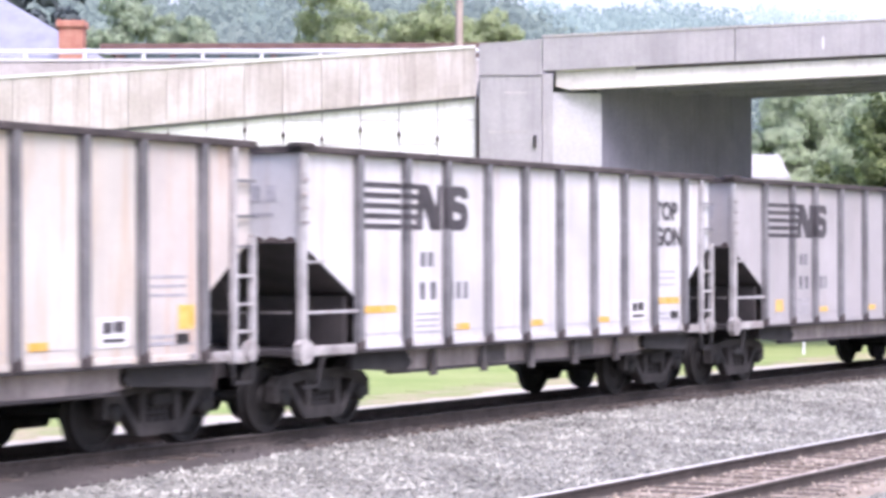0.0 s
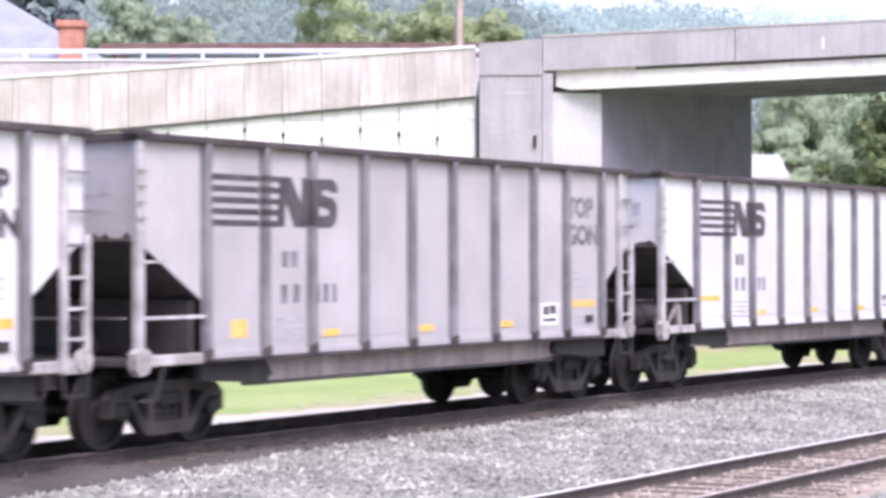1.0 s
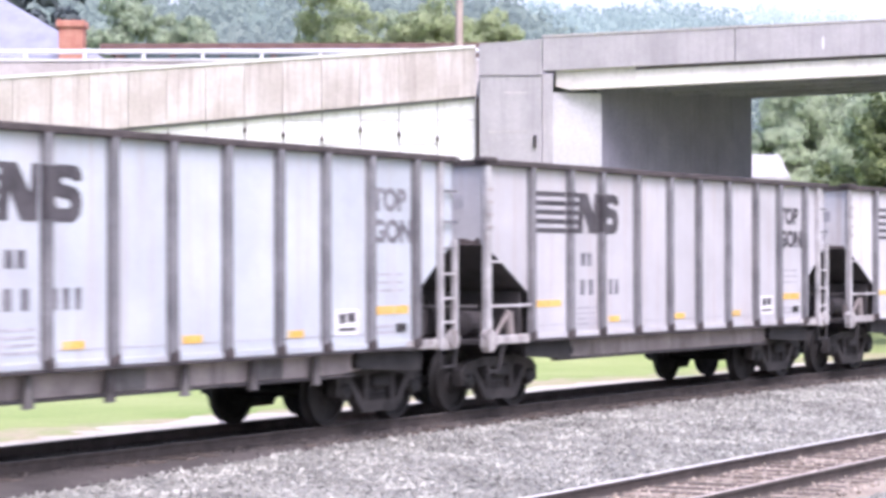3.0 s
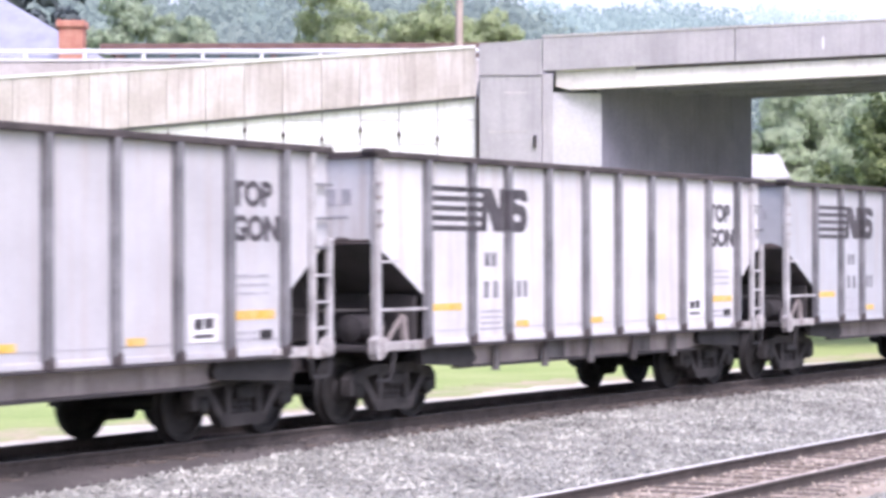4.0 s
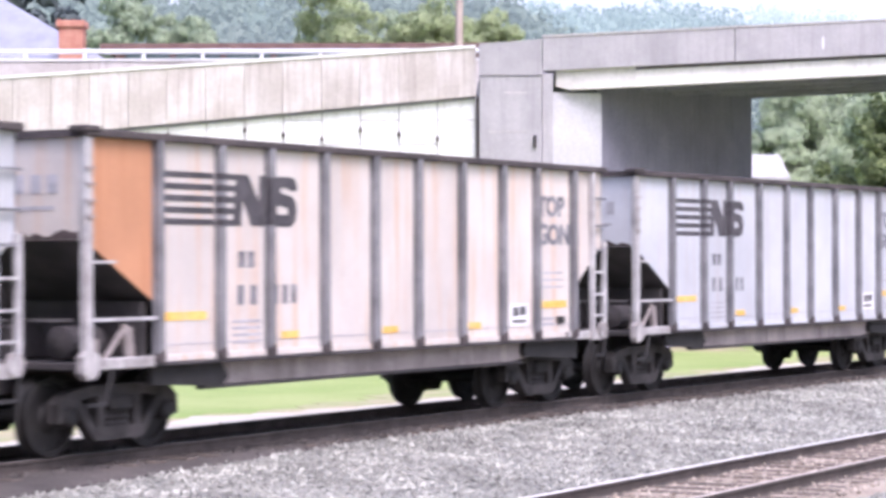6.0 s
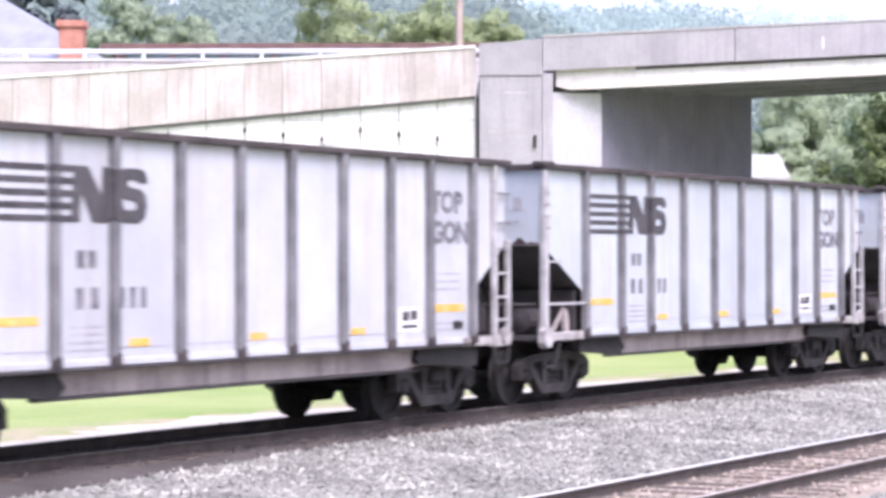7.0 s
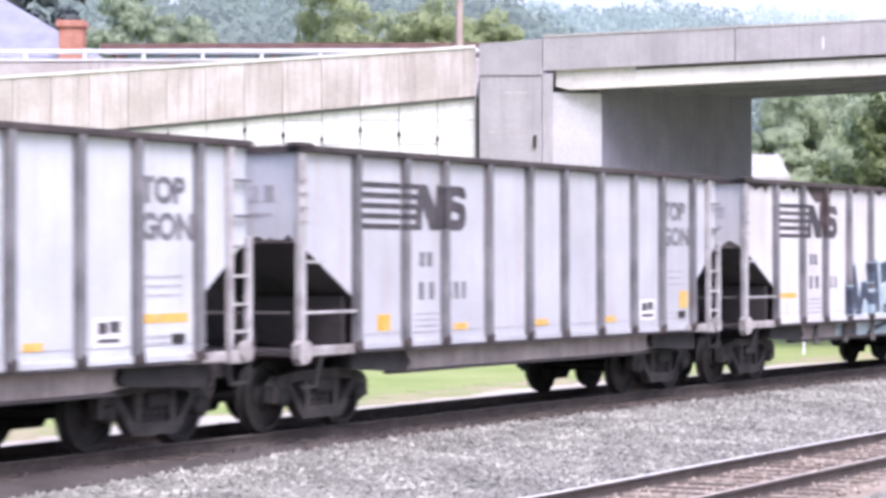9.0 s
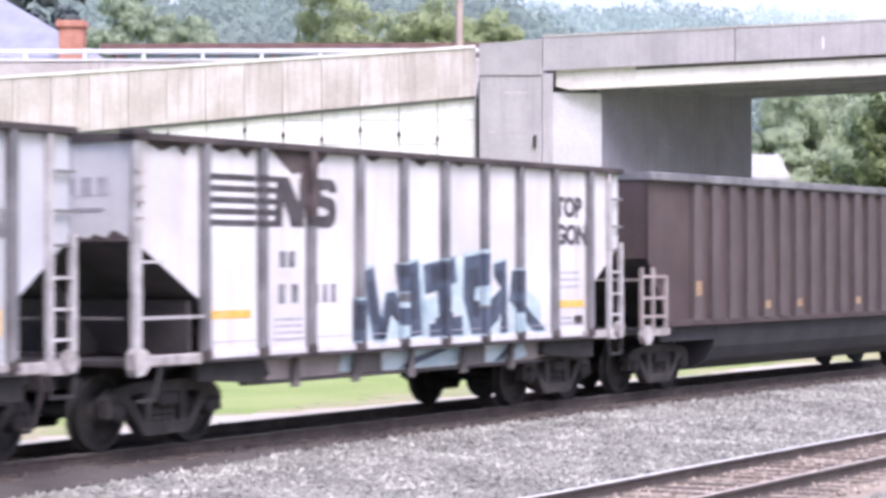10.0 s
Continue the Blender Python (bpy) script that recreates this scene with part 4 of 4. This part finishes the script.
            if k in (1, 3):
                box("grimy_plate", u + 0.12, u + 0.8, -1.375, -1.362, lo + 0.01, SILL - 0.06, GRIMYUNDER, skirt)
    box("centre_sill", -0.1, end + 0.1, -0.3, 0.3, 0.7, 1.08, GRIME_AND_SHADE, car, bevel=0.02)
    box("underframe_beam", 1.5, end - 1.5, 1.3, 1.36, lo, SILL - 0.05, UNDER, car)
    for u in (3.6, 6.3, 9.0):
        box("cross_bearer", u - 0.1, u + 0.1, -1.29, 1.29, 0.82, 1.0, GRIME_AND_SHADE, car)
    if gear:
        # reservoir coloured near-black to match the dimness of the end recess
        bm = bmesh.new()
        add_lathe(bm, [(0.05, -0.35), (0.19, -0.3), (0.19, 0.3), (0.05, 0.35)], "x", (0.55, -1.0, 1.3), 14)
        part("air_reservoir", fixed(bm), GRIME_AND_SHADE, car, "brake air reservoir, coloured dark for the shaded recess")
        bm = bmesh.new()
        add_prism(bm, [(0.95, 1.08), (1.1, 1.08), (1.05, 1.45), (0.9, 1.5)], -1.42, -1.36)
        add_beam(bm, (0.55, -1.39, 1.1), (0.9, -1.39, 1.42), 0.05)
        add_box(bm, 0.25, 0.45, -1.42, -1.34, 1.08, 1.34)
        part("brake_bracket", fixed(bm), UNDER, car)
        box("brake_valve", -0.02, 0.16, -0.5, 0.1, 1.1, 1.5, GRIME_AND_SHADE, car, bevel=0.04)
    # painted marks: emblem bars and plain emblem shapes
    y0, y1 = -SIDE - 0.006, -SIDE - 0.0008
    r0 = -SIDE - 0.106
    for k in range(5):
        z = 2.67 + k * 0.137
        bm = bmesh.new()
        add_box(bm, U[1] + 0.12, U[2] - 0.09, y0, y1, z - 0.036, z + 0.036)
        add_box(bm, U[2] + 0.09, U[2] + 0.5 - 0.02 * (4 - k) if k in (0, 4) else U[2] + 0.36 + 0.02 * k, y0, y1, z - 0.036, z + 0.036)
        add_box(bm, U[2] - 0.059, U[2] + 0.059, r0, y1, z - 0.036, z + 0.036)
        part("emblem_stripe", bm, ink, car)
    zl, zh = 2.634, 3.254
    bm = bmesh.new()
    steps = [(0.3, 0), (0.47, 0), (0.5, 0.32), (0.69, 0), (0.96, 0), (0.98, 0.62), (0.875, 0.62), (0.85, 0.3), (0.62, 0.62), (0.38, 0.62)]
    add_prism(bm, [(U[2] + a, zl + b) for a, b in steps], y0 - 0.001, y1)
    part("emblem_shape", fixed(bm), ink, car)
    s0 = U[3] + 0.035
    bm = bmesh.new()
    curl = [(0.66, 0.45), (0.66, 0.52), (0.6, 0.6), (0.5, 0.62), (0.2, 0.62), (0.08, 0.55), (0.05, 0.44), (0.08, 0.34), (0.18, 0.27), (0.42, 0.24), (0.45, 0.2), (0.42, 0.15),
            (0.2, 0.15), (0.17, 0.21), (0.0, 0.21), (0.02, 0.1), (0.1, 0.02), (0.2, 0), (0.5, 0), (0.62, 0.07), (0.66, 0.2), (0.63, 0.32), (0.54, 0.38), (0.3, 0.41), (0.26, 0.44), (0.29, 0.48), (0.46, 0.48), (0.49, 0.45)]
    add_prism(bm, [(s0 + 0.92 * a, zl + b) for a, b in curl], y0 - 0.001, y1)
    add_box(bm, U[3] - 0.059, U[3] + 0.059, r0, y1, zl + 0.02, zh - 0.02)
    part("emblem_shape", fixed(bm), ink, car)
    # unreadable stencils as bars
    bm = bmesh.new()
    bars(bm, U[2] + 0.42, 2.13, U[2] + 0.82, 2.33, 1, 2, 0.7, 1.0)
    bars(bm, U[2] + 0.4, 1.68, U[3] - 0.1, 1.92, 1, 2, 0.5, 1.0)
    bars(bm, U[3] + 0.12, 1.68, U[3] + 0.72, 1.92, 1, 3, 0.55, 1.0)
    tagged(part("number_stencil", bm, GREY_INK if ink is STENCIL else STENCIL, car), kind="stuff")
    bm = bmesh.new()
    bars(bm, U[2] + 0.3, 1.22, U[3] - 0.15, 1.55, 4, 1, 1.0, 0.4)
    bars(bm, faces[-2] + 0.2, 1.8, faces[-1] - 0.3, 2.12, 3, 1, 1.0, 0.3)
    bars(bm, faces[-2] + 0.2, 1.24, faces[-1] - 0.55, 1.4, 2, 1, 1.0, 0.5)
    tagged(part("data_stencil", bm, GREY_INK, car), kind="stuff")
    bm = bmesh.new()
    for c in range(3):
        add_box(bm, -0.008, -0.001, -1.2 + c * 0.24, -1.05 + c * 0.24, 2.96, 3.17)
    add_box(bm, -0.008, -0.001, -1.15, -0.6, 2.78, 2.82)
    tagged(part("end_stencil", bm, GREY_INK, car), kind="stuff")
    bm = bmesh.new()
    y = -SIDE + 0.06
    edge_rng = random.Random(int(at_seed * 7))
    pts = [(y, 2.445)]
    while y < SIDE - 0.1:
        pts.append((y, 2.47 + edge_rng.random() ** 2 * 0.09 + 0.2 * max(0.0, y / SIDE) ** 2))
        y += edge_rng.uniform(0.05, 0.1)
    pts.append((y, 2.445))
    a, b = [bm.verts.new((-0.004, p, q)) for p, q in pts], [bm.verts.new((-0.0005, p, q)) for p, q in pts]
    bm.faces.new(a)
    bm.faces.new(b[::-1])
    for k in range(len(pts)):
        bm.faces.new((a[k], a[(k + 1) % len(pts)], b[(k + 1) % len(pts)], b[k]))
    part("soot_smear", fixed(bm), SOOT_AND_SHADE, car, "coal soot smeared along the foot of the end sheet")
    for z in (2.68, 2.86, 3.04, 3.22):
        box("grab_rung", -0.035, 0.105, -SIDE - 0.09, -SIDE - 0.071, z, z + 0.03, UNDER, car)
    # readable words
    for word, z in (("TOP", 2.89), ("GON", 2.47)) if words else ():
        shared("word_" + word.lower(), WORDS[word, INK.name if paint in (CLEAN, BLUISH, PALEGREY) else STENCIL.name], car, pose(faces[-2] + 0.1, -SIDE - 0.004, z, 90))
    # white notice panel with dark bars
    if mid_marks:
        bm = bmesh.new()
        add_box(bm, faces[-3] + 0.28, faces[-3] + 0.84, y0, y1, 1.24, 1.58)
        notice = part("notice_panel", bm, WALLWHITE, car, "white notice panel with dark bars")
        for k, (x0, x1, za, zb) in enumerate(((0.36, 0.53, 1.4, 1.53), (0.57, 0.76, 1.41, 1.54), (0.36, 0.76, 1.3, 1.345))):
            box("notice_bar", faces[-3] + x0, faces[-3] + x1, y0 - 0.004, y0 - 0.0005, za, zb, INK, notice)
    bm = bmesh.new()
    add_box(bm, faces[-2] + 0.7, faces[-2] + 0.94, y0 - 0.02, y1, 1.26, 1.37, 0.005)
    part("data_plate", bm, FRAME, car, "small dark data plate")
    # yellow reflectors
    marks = [] if not mid_marks else [(U[3] + 0.3, 0.38, 1.24, 0.1), (U[5] + 0.25, 0.38, 1.24, 0.1), (U[7] + 0.25, 0.34, 1.24, 0.1)]
    marks += [(U[1] + 0.55, 0.32, 1.28, 0.22) if "first" in square_marks else (U[1] + 0.14, 0.84, 1.52, 0.1)]
    marks += [(faces[-2] + 0.75, 0.32, 1.42, 0.28) if "last" in square_marks else (faces[-2] + 0.16, 0.86, 1.5, 0.11)]
    for u, w_, z, h_ in marks:
        box("reflector", u, u + w_, y0, y1, z, z + h_, YELLOW, car, "yellow reflective patch")
    add_trucks(car, end, 1.22)
    return car, U[1]


def paint_of(name, base, rust=(0.42, 0.32, 0.28), amount=0.4):
    dirt = tuple(c * 0.82 for c in base)
    return surf(name, dirt, base, 0.7, 0.55, fine=18, bump=0.03, streak=rust, streak_amount=amount, vary=0.05, contrast=0.08)


CREAM = paint_of("cream_rusty_paint", (0.66, 0.61, 0.56), (0.5, 0.33, 0.2), 0.7)
CLEAN = paint_of("white_car_paint", (0.72, 0.7, 0.72))
PINKGREY = paint_of("dull_pink_grey_paint", (0.49, 0.462, 0.475), amount=0.2)
LAVENDER = paint_of("lavender_white_paint", (0.57, 0.575, 0.62))
COOL = paint_of("cool_white_paint", (0.56, 0.59, 0.64))
BLUISH = paint_of("bluish_grey_paint", (0.525, 0.527, 0.562))
PEACH = paint_of("peach_rusty_paint", (0.66, 0.595, 0.56), (0.58, 0.32, 0.16), 0.6)
ORANGE = paint_of("rust_orange_paint", (0.55, 0.27, 0.15), (0.4, 0.16, 0.07), 0.6)
ICY = paint_of("icy_white_paint", (0.64, 0.66, 0.705), amount=0.25)
PALEGREY = paint_of("pale_grey_paint", (0.57, 0.553, 0.578))

TRAIN = []


def couple(first, at):
    TRAIN.append((first[0], at - first[1]))


couple(gondola(LONG, CREAM, INK, "cream rust-streaked steel coal gondola car on the track", rust_bay=PEACH, square_marks="last", words=False), -10.57)
couple(gondola(SHORT, CLEAN, INK, "white steel coal gondola car with clean ribs", gear=False, gussets=True), 3.36)
couple(gondola(LONG, PINKGREY, INK, "dull pinkish grey steel coal gondola car", gear=False, square_marks="first"), 16.76)
couple(gondola(LONG, CLEAN, INK, "white steel coal gondola car with black emblem"), 30.72)
couple(gondola(SHORT, COOL, INK, "cool white steel coal gondola car with gusseted underframe", gear=False, gussets=True), 44.68)
couple(gondola(LONG, PALEGREY, INK, "pale grey worn steel coal gondola car"), 58.08)
couple(gondola(LONG, CLEAN, INK, "bright white steel coal gondola car with gusseted underframe", gussets=True), 72.04)
couple(gondola(LONG, BLUISH, INK, "bluish grey steel coal gondola car"), 86.0)
couple(gondola(LONG, PEACH, INK, "peach rust-tinted steel coal gondola car with an orange end", end_paint=ORANGE), 99.96)
couple(gondola(LONG, LAVENDER, INK, "lavender-grey steel coal gondola car with dark ribs"), 113.92)
couple(gondola(LONG, COOL, INK, "cool white steel coal gondola car with faint lettering"), 127.88)
couple(gondola(LONG, ICY, INK, "plain icy white steel coal gondola car"), 141.84)
couple(gondola(LONG, LAVENDER, INK, "lavender-white steel coal gondola car with square yellow marks", gear=False, square_marks="first and last"), 155.8)
tagged_car, off1 = gondola(SHORT, CLEAN, INK, "white steel coal gondola car with blue graffiti and soot stains", gear=False, gussets=True, mid_marks=False)
couple((tagged_car, off1), 169.76)

# graffiti on the last white car: slabs of slate and ice-blue spray
def spray(name, pts, material, layer):
    """A painted shape on the sheets, carried over the ribs that it crosses."""
    bm = bmesh.new()
    y = -SIDE - 0.0015 - 0.0015 * layer
    add_prism(bm, pts, y - 0.001, y)
    us = [p[0] for p in pts]
    for u in SHORT[1:-1]:
        if min(us) < u < max(us):
            zs = []
            for (xa, za), (xb, zb) in zip(pts, pts[1:] + pts[:1]):
                if (xa - u) * (xb - u) < 0:
                    zs.append(za + (zb - za) * (u - xa) / (xb - xa))
            zs.sort()
            for za, zb in zip(zs[::2], zs[1::2]):
                add_box(bm, u - 0.057 - 0.001 * layer, u + 0.057 + 0.001 * layer, y - 0.101, y, za, zb)
    part(name, fixed(bm), material, tagged_car)


def letter(pts):
    """A slate stroke with an ice-blue rim and a darker core."""
    cx, cz = sum(p[0] for p in pts) / len(pts), sum(p[1] for p in pts) / len(pts)
    spray("graffiti_rim", [(cx + (x - cx) * 1.13 + 0.01, max(1.13, cz + (z - cz) * 1.1)) for x, z in pts], ICE, 0.5)
    spray("graffiti_stroke", pts, SLATE, 2)
    spray("graffiti_core", [(cx + (x - cx) * 0.55 - 0.03, cz + (z - cz) * 0.62 + 0.04) for x, z in pts], NIGHT, 3)


letter([(4.89, 2.07), (5.12, 2.13), (5.3, 1.48), (5.43, 1.17), (5.12, 1.17), (4.97, 1.55)])
letter([(5.43, 1.78), (5.69, 1.8), (5.97, 1.36), (5.79, 1.34), (5.56, 1.49), (5.43, 1.17), (5.23, 1.17)])
letter([(5.97, 2.16), (6.27, 2.21), (6.37, 1.2), (6.03, 1.17), (5.91, 1.74)])
letter([(5.66, 2.17), (5.94, 2.16), (5.88, 1.79), (5.74, 1.8)])
letter([(6.4, 2.15), (7.25, 2.26), (7.31, 1.91), (6.89, 1.82), (6.46, 1.75)])
letter([(6.77, 1.86), (7.04, 1.85), (7.1, 1.41), (7.46, 1.45), (7.49, 1.17), (6.58, 1.17), (6.55, 1.34), (6.83, 1.36)])
letter([(7.52, 2.26), (8.08, 2.32), (8.08, 1.86), (7.85, 1.83), (7.79, 1.56), (8.08, 1.53), (8.08, 1.17), (7.73, 1.17), (7.49, 1.69)])
letter([(8.14, 1.58), (8.56, 1.79), (8.53, 1.36), (8.14, 1.17)])
letter([(8.38, 2.16), (8.74, 2.22), (8.8, 1.17), (8.56, 1.17), (8.62, 1.82), (8.38, 1.98)])
letter([(8.92, 2.06), (9.24, 2.09), (9.24, 1.62), (8.86, 1.66)])
letter([(8.8, 1.66), (9.24, 1.62), (9.97, 1.17), (9.57, 1.17), (9.05, 1.49)])
letter([(4.61, 1.72), (4.81, 1.69), (4.81, 1.17), (4.61, 1.17)])
spray("graffiti_light", [(4.81, 1.69), (4.97, 1.55), (5.12, 1.17), (4.81, 1.17)], ICE, 1)
spray("graffiti_light", [(7.07, 1.94), (7.4, 1.95), (7.46, 1.48), (7.13, 1.47)], ICE, 1)
spray("graffiti_light", [(6.37, 1.66), (6.77, 1.74), (6.83, 1.39), (6.46, 1.34)], ICE, 1)
spray("graffiti_light", [(7.79, 1.93), (8.38, 1.82), (8.14, 1.58), (7.79, 1.56)], ICE, 1)
spray("graffiti_light", [(8.86, 1.59), (9.05, 1.49), (9.57, 1.17), (8.86, 1.17)], ICE, 1)
spray("graffiti_light", [(9.3, 1.8), (9.8, 1.63), (9.83, 1.31), (9.37, 1.55)], ICE, 1)
spray("graffiti_light", [(5.48, 1.47), (5.97, 1.33), (5.97, 1.17), (5.43, 1.17)], ICE, 1)
spray("graffiti_light", [(6.27, 2.21), (6.4, 2.15), (6.52, 1.19), (6.37, 1.17)], ICE, 1)
spray("graffiti_light", [(7.28, 2.26), (7.52, 2.26), (7.73, 1.17), (7.52, 1.17)], ICE, 1)
spray("graffiti_light", [(8.08, 1.53), (8.56, 1.66), (8.53, 1.17), (8.08, 1.17)], ICE, 1)
bm = bmesh.new()
add_prism(bm, [(4.55, 0.78), (4.9, 0.74), (9.3, 0.74), (9.75, 0.8), (9.6, 0.99), (4.65, 0.99)], -1.3655, -1.3615)
part("graffiti_underspray", fixed(bm), ICE, tagged_car)
for a, b in ((4.8, 5.9), (6.1, 7.4), (7.5, 8.6), (8.7, 9.5)):
    bm = bmesh.new()
    add_prism(bm, [(a, 0.75), (a + 0.18, 0.75), (b, 0.97), (b - 0.35, 0.98), (a + 0.3, 0.88)], -1.3695, -1.3665)
    part("graffiti_sweep", fixed(bm), SLATE if a in (6.1, 8.7) else RAILPAINT, tagged_car)
spray("soot_stain", [(2.75, 3.58), (3.0, 3.42), (3.2, 3.3), (3.4, 3.32), (3.5, 2.75), (3.66, 2.8), (3.7, 3.4), (3.95, 3.5), (4.0, 3.58)], SOOT_AND_SHADE, 4)
for u, w_, d in ((0.2, 0.5, 0.1), (0.75, 0.4, 0.16), (1.42, 0.5, 0.09), (2.0, 0.4, 0.14), (4.85, 0.5, 0.08), (6.1, 0.5, 0.1), (7.2, 0.4, 0.07)):
    spray("soot_stain", [(u, 3.592), (u + w_ * 0.3, 3.59 - d * 0.6), (u + w_ * 0.55, 3.59 - d), (u + w_ * 0.7, 3.59 - d * 0.5), (u + w_, 3.592)], SOOT_AND_SHADE, 3)
spray("soot_stain", [(1.5, 3.59), (1.7, 3.5), (1.95, 3.56), (2.2, 3.59)], SOOT_AND_SHADE, 4)
spray("soot_stain", [(0.3, 3.59), (0.5, 3.47), (0.8, 3.55), (1.1, 3.59)], SOOT_AND_SHADE, 4)


# ---- brown high-sided car at the end ----
def brown_car():
    car = tagged(new("brown_gondola_car"), "oxide-brown high-sided steel gondola car with close ribs", "freight car")
    end = 15.0
    bm = bmesh.new()
    add_prism(bm, [(0, 2.25), (0.75, 1.2), (end - 0.75, 1.2), (end, 2.25), (end, 3.58), (0, 3.58)], -SIDE, -SIDE + 0.03)
    part("side_sheet", fixed(bm), BROWN, car)
    bm = bmesh.new()
    add_prism(bm, [(0, 2.25), (0.75, 1.2), (end - 0.75, 1.2), (end, 2.25), (end, 3.58), (0, 3.58)], SIDE - 0.03, SIDE)
    part("far_side", fixed(bm), BROWN, car)
    for k in range(17):
        u = 1.73 + k * 0.71
        bm = bmesh.new()
        add_prism(bm, [(u - 0.15, 1.2), (u + 0.15, 1.2), (u + 0.15, 3.5), (u - 0.15, 3.5)], -SIDE - 0.09, -SIDE)
        part("rib", fixed(bm), BROWN_RIB, car)
    for u, s in ((0.0, 1), (end, -1)):
        box("end_sheet", *sorted((u, u + s * 0.03)), -SIDE, SIDE, 2.25, 3.58, BROWN, car)
        bm = bmesh.new()
        add_prism(bm, [(u + s * 0.01, 2.25), (u + s * 0.06, 2.25), (u + s * 1.9, 1.12), (u + s * 1.8, 1.1)], -SIDE + 0.03, SIDE - 0.03)
        part("slope_sheet", fixed(bm), GRIME_AND_SHADE, car)
        box("platform", *sorted((u - s * 0.3, u + s * 1.2)), -SIDE, SIDE, 1.0, 1.1, FRAME, car, bevel=0.01)
        for x in (-0.25, 0.15, 0.62):
            bm = bmesh.new()
            add_beam(bm, (u + s * x, -SIDE - 0.02, 1.0), (u + s * x, -SIDE - 0.02, 2.1 if x < 0.5 else 1.95), 0.06)
            part("railing_post", fixed(bm), UNDER, car)
        for z in (1.3, 1.6, 1.95):
            bm = bmesh.new()
            add_beam(bm, (u - s * 0.25, -SIDE - 0.02, z), (u + s * 0.64, -SIDE - 0.02, z), 0.045)
            part("railing_bar", fixed(bm), UNDER, car)
        bm = bmesh.new()
        add_beam(bm, (u - s * 0.25, -SIDE, 1.9), (u - s * 0.25, SIDE, 1.9), 0.04)
        part("railing_bar", fixed(bm), UNDER, car)
        bm = bmesh.new()
        add_lathe(bm, [(0.16, -0.05), (0.16, 0.05)], "y", (u - s * 0.15, -SIDE - 0.05, 1.0), 12)
        add_box(bm, *sorted((u - s * 0.1, u + s * 0.7)), -SIDE - 0.06, -SIDE, 0.98, 1.1)
        part("corner_casting", fixed(bm), DULLPALE, car)
    bm = bmesh.new()
    add_box(bm, -0.03, end + 0.03, -SIDE - 0.13, -SIDE + 0.05, 3.52, 3.66, 0.02)
    add_box(bm, -0.03, end + 0.03, SIDE - 0.05, SIDE + 0.13, 3.52, 3.66, 0.02)
    for x in (-0.03, end - 0.1):
        add_box(bm, x, x + 0.13, -SIDE, SIDE, 3.54, 3.65)
    part("top_chord", bm, RIB, car, "pale grey worn top chord")
    bm = bmesh.new()
    # a rounded tub hangs below the side sills
    section = [(-1.47, 1.12), (-1.47, 0.95), (-1.42, 0.72), (-1.28, 0.5), (-1.05, 0.36), (-0.75, 0.3), (0.75, 0.3), (1.05, 0.36), (1.28, 0.5), (1.42, 0.72), (1.47, 0.95), (1.47, 1.12)]
    a, b = [bm.verts.new((2.75, p, q)) for p, q in section], [bm.verts.new((end - 2.75, p, q)) for p, q in section]
    bm.faces.new(a)
    bm.faces.new(b[::-1])
    for k in range(len(section)):
        m = (k + 1) % len(section)
        bm.faces.new((a[k], a[m], b[m], b[k]))
    for x0, x1 in ((0.6, 2.75), (end - 2.75, end - 0.6)):
        add_box(bm, x0, x1, -1.46, -1.38, 0.86, 1.118)
    part("tub", fixed(bm), SKIRT, car, "black rounded lower tub")
    box("floor_sheet", 1.8, end - 1.8, -1.5, 1.5, 1.08, 1.12, GRIME_AND_SHADE, car)
    box("centre_sill", -0.2, end + 0.2, -0.3, 0.3, 0.7, 1.05, GRIME_AND_SHADE, car)
    box("side_sill", 0.7, end - 0.7, -SIDE - 0.06, -SIDE + 0.02, 1.12, 1.22, BROWN, car)
    for u, z in ((1.73, 1.62), (4.57, 1.36), (5.99, 1.37), (8.83, 1.37), (10.96, 1.37)):
        box("reflector", u - 0.1, u + 0.12, -SIDE - 0.096, -SIDE - 0.0905, z, z + (0.25 if u < 2 else 0.14), FADED, car, "small faded orange reflector")
    add_trucks(car, end, 1.3)
    return car


TRAIN.append((brown_car(), 169.76 - 1.33 + 13.55))


# ---- motion ----
LAG = [(0.0, 0.0), (0.4, 0.05), (0.8, 0.12), (1.2, 0.18), (1.4, 0.22), (1.5, 0.27), (1.6, 0.78), (2.0, 0.8), (2.4, 0.86), (2.7, 0.9), (3.3, 0.92), (3.9, 0.9),
       (4.2, 0.9), (5.0, 0.82), (5.7, 0.8), (6.3, 0.76), (6.8, 0.71), (7.1, 0.66), (7.5, 0.54), (8.0, 0.38), (8.5, 0.21), (9.0, 0.1), (9.5, -0.07), (10.0, -0.28)]


def travelled(t):
    return 16.955 * t - float(np.interp(t, [a for a, b in LAG], [b for a, b in LAG]))


def motions():
    times = [i / 10 for i in range(101)]
    for car, at in TRAIN:
        rows = []
        for t in times:
            # the reference point is the left end post; a chord between the pivots sets the turn
            s = at - travelled(t)
            x0, y0, _ = track(s + 1.2)
            x1, y1, _ = track(s + 11.5)
            a = math.atan2(y1 - y0, x1 - x0)
            rows.append((t, pose(x0 - 1.2 * math.cos(a), y0 - 1.2 * math.sin(a), 0, 0, 0, math.degrees(a))))
        walk(car, rows)
    for ws, x in WHEELSETS:
        walk(ws, [(k / 30, pose(x, 0, 0.459, 0, -math.degrees(travelled(k / 30) / 0.457), 0)) for k in range(301)])


motions()
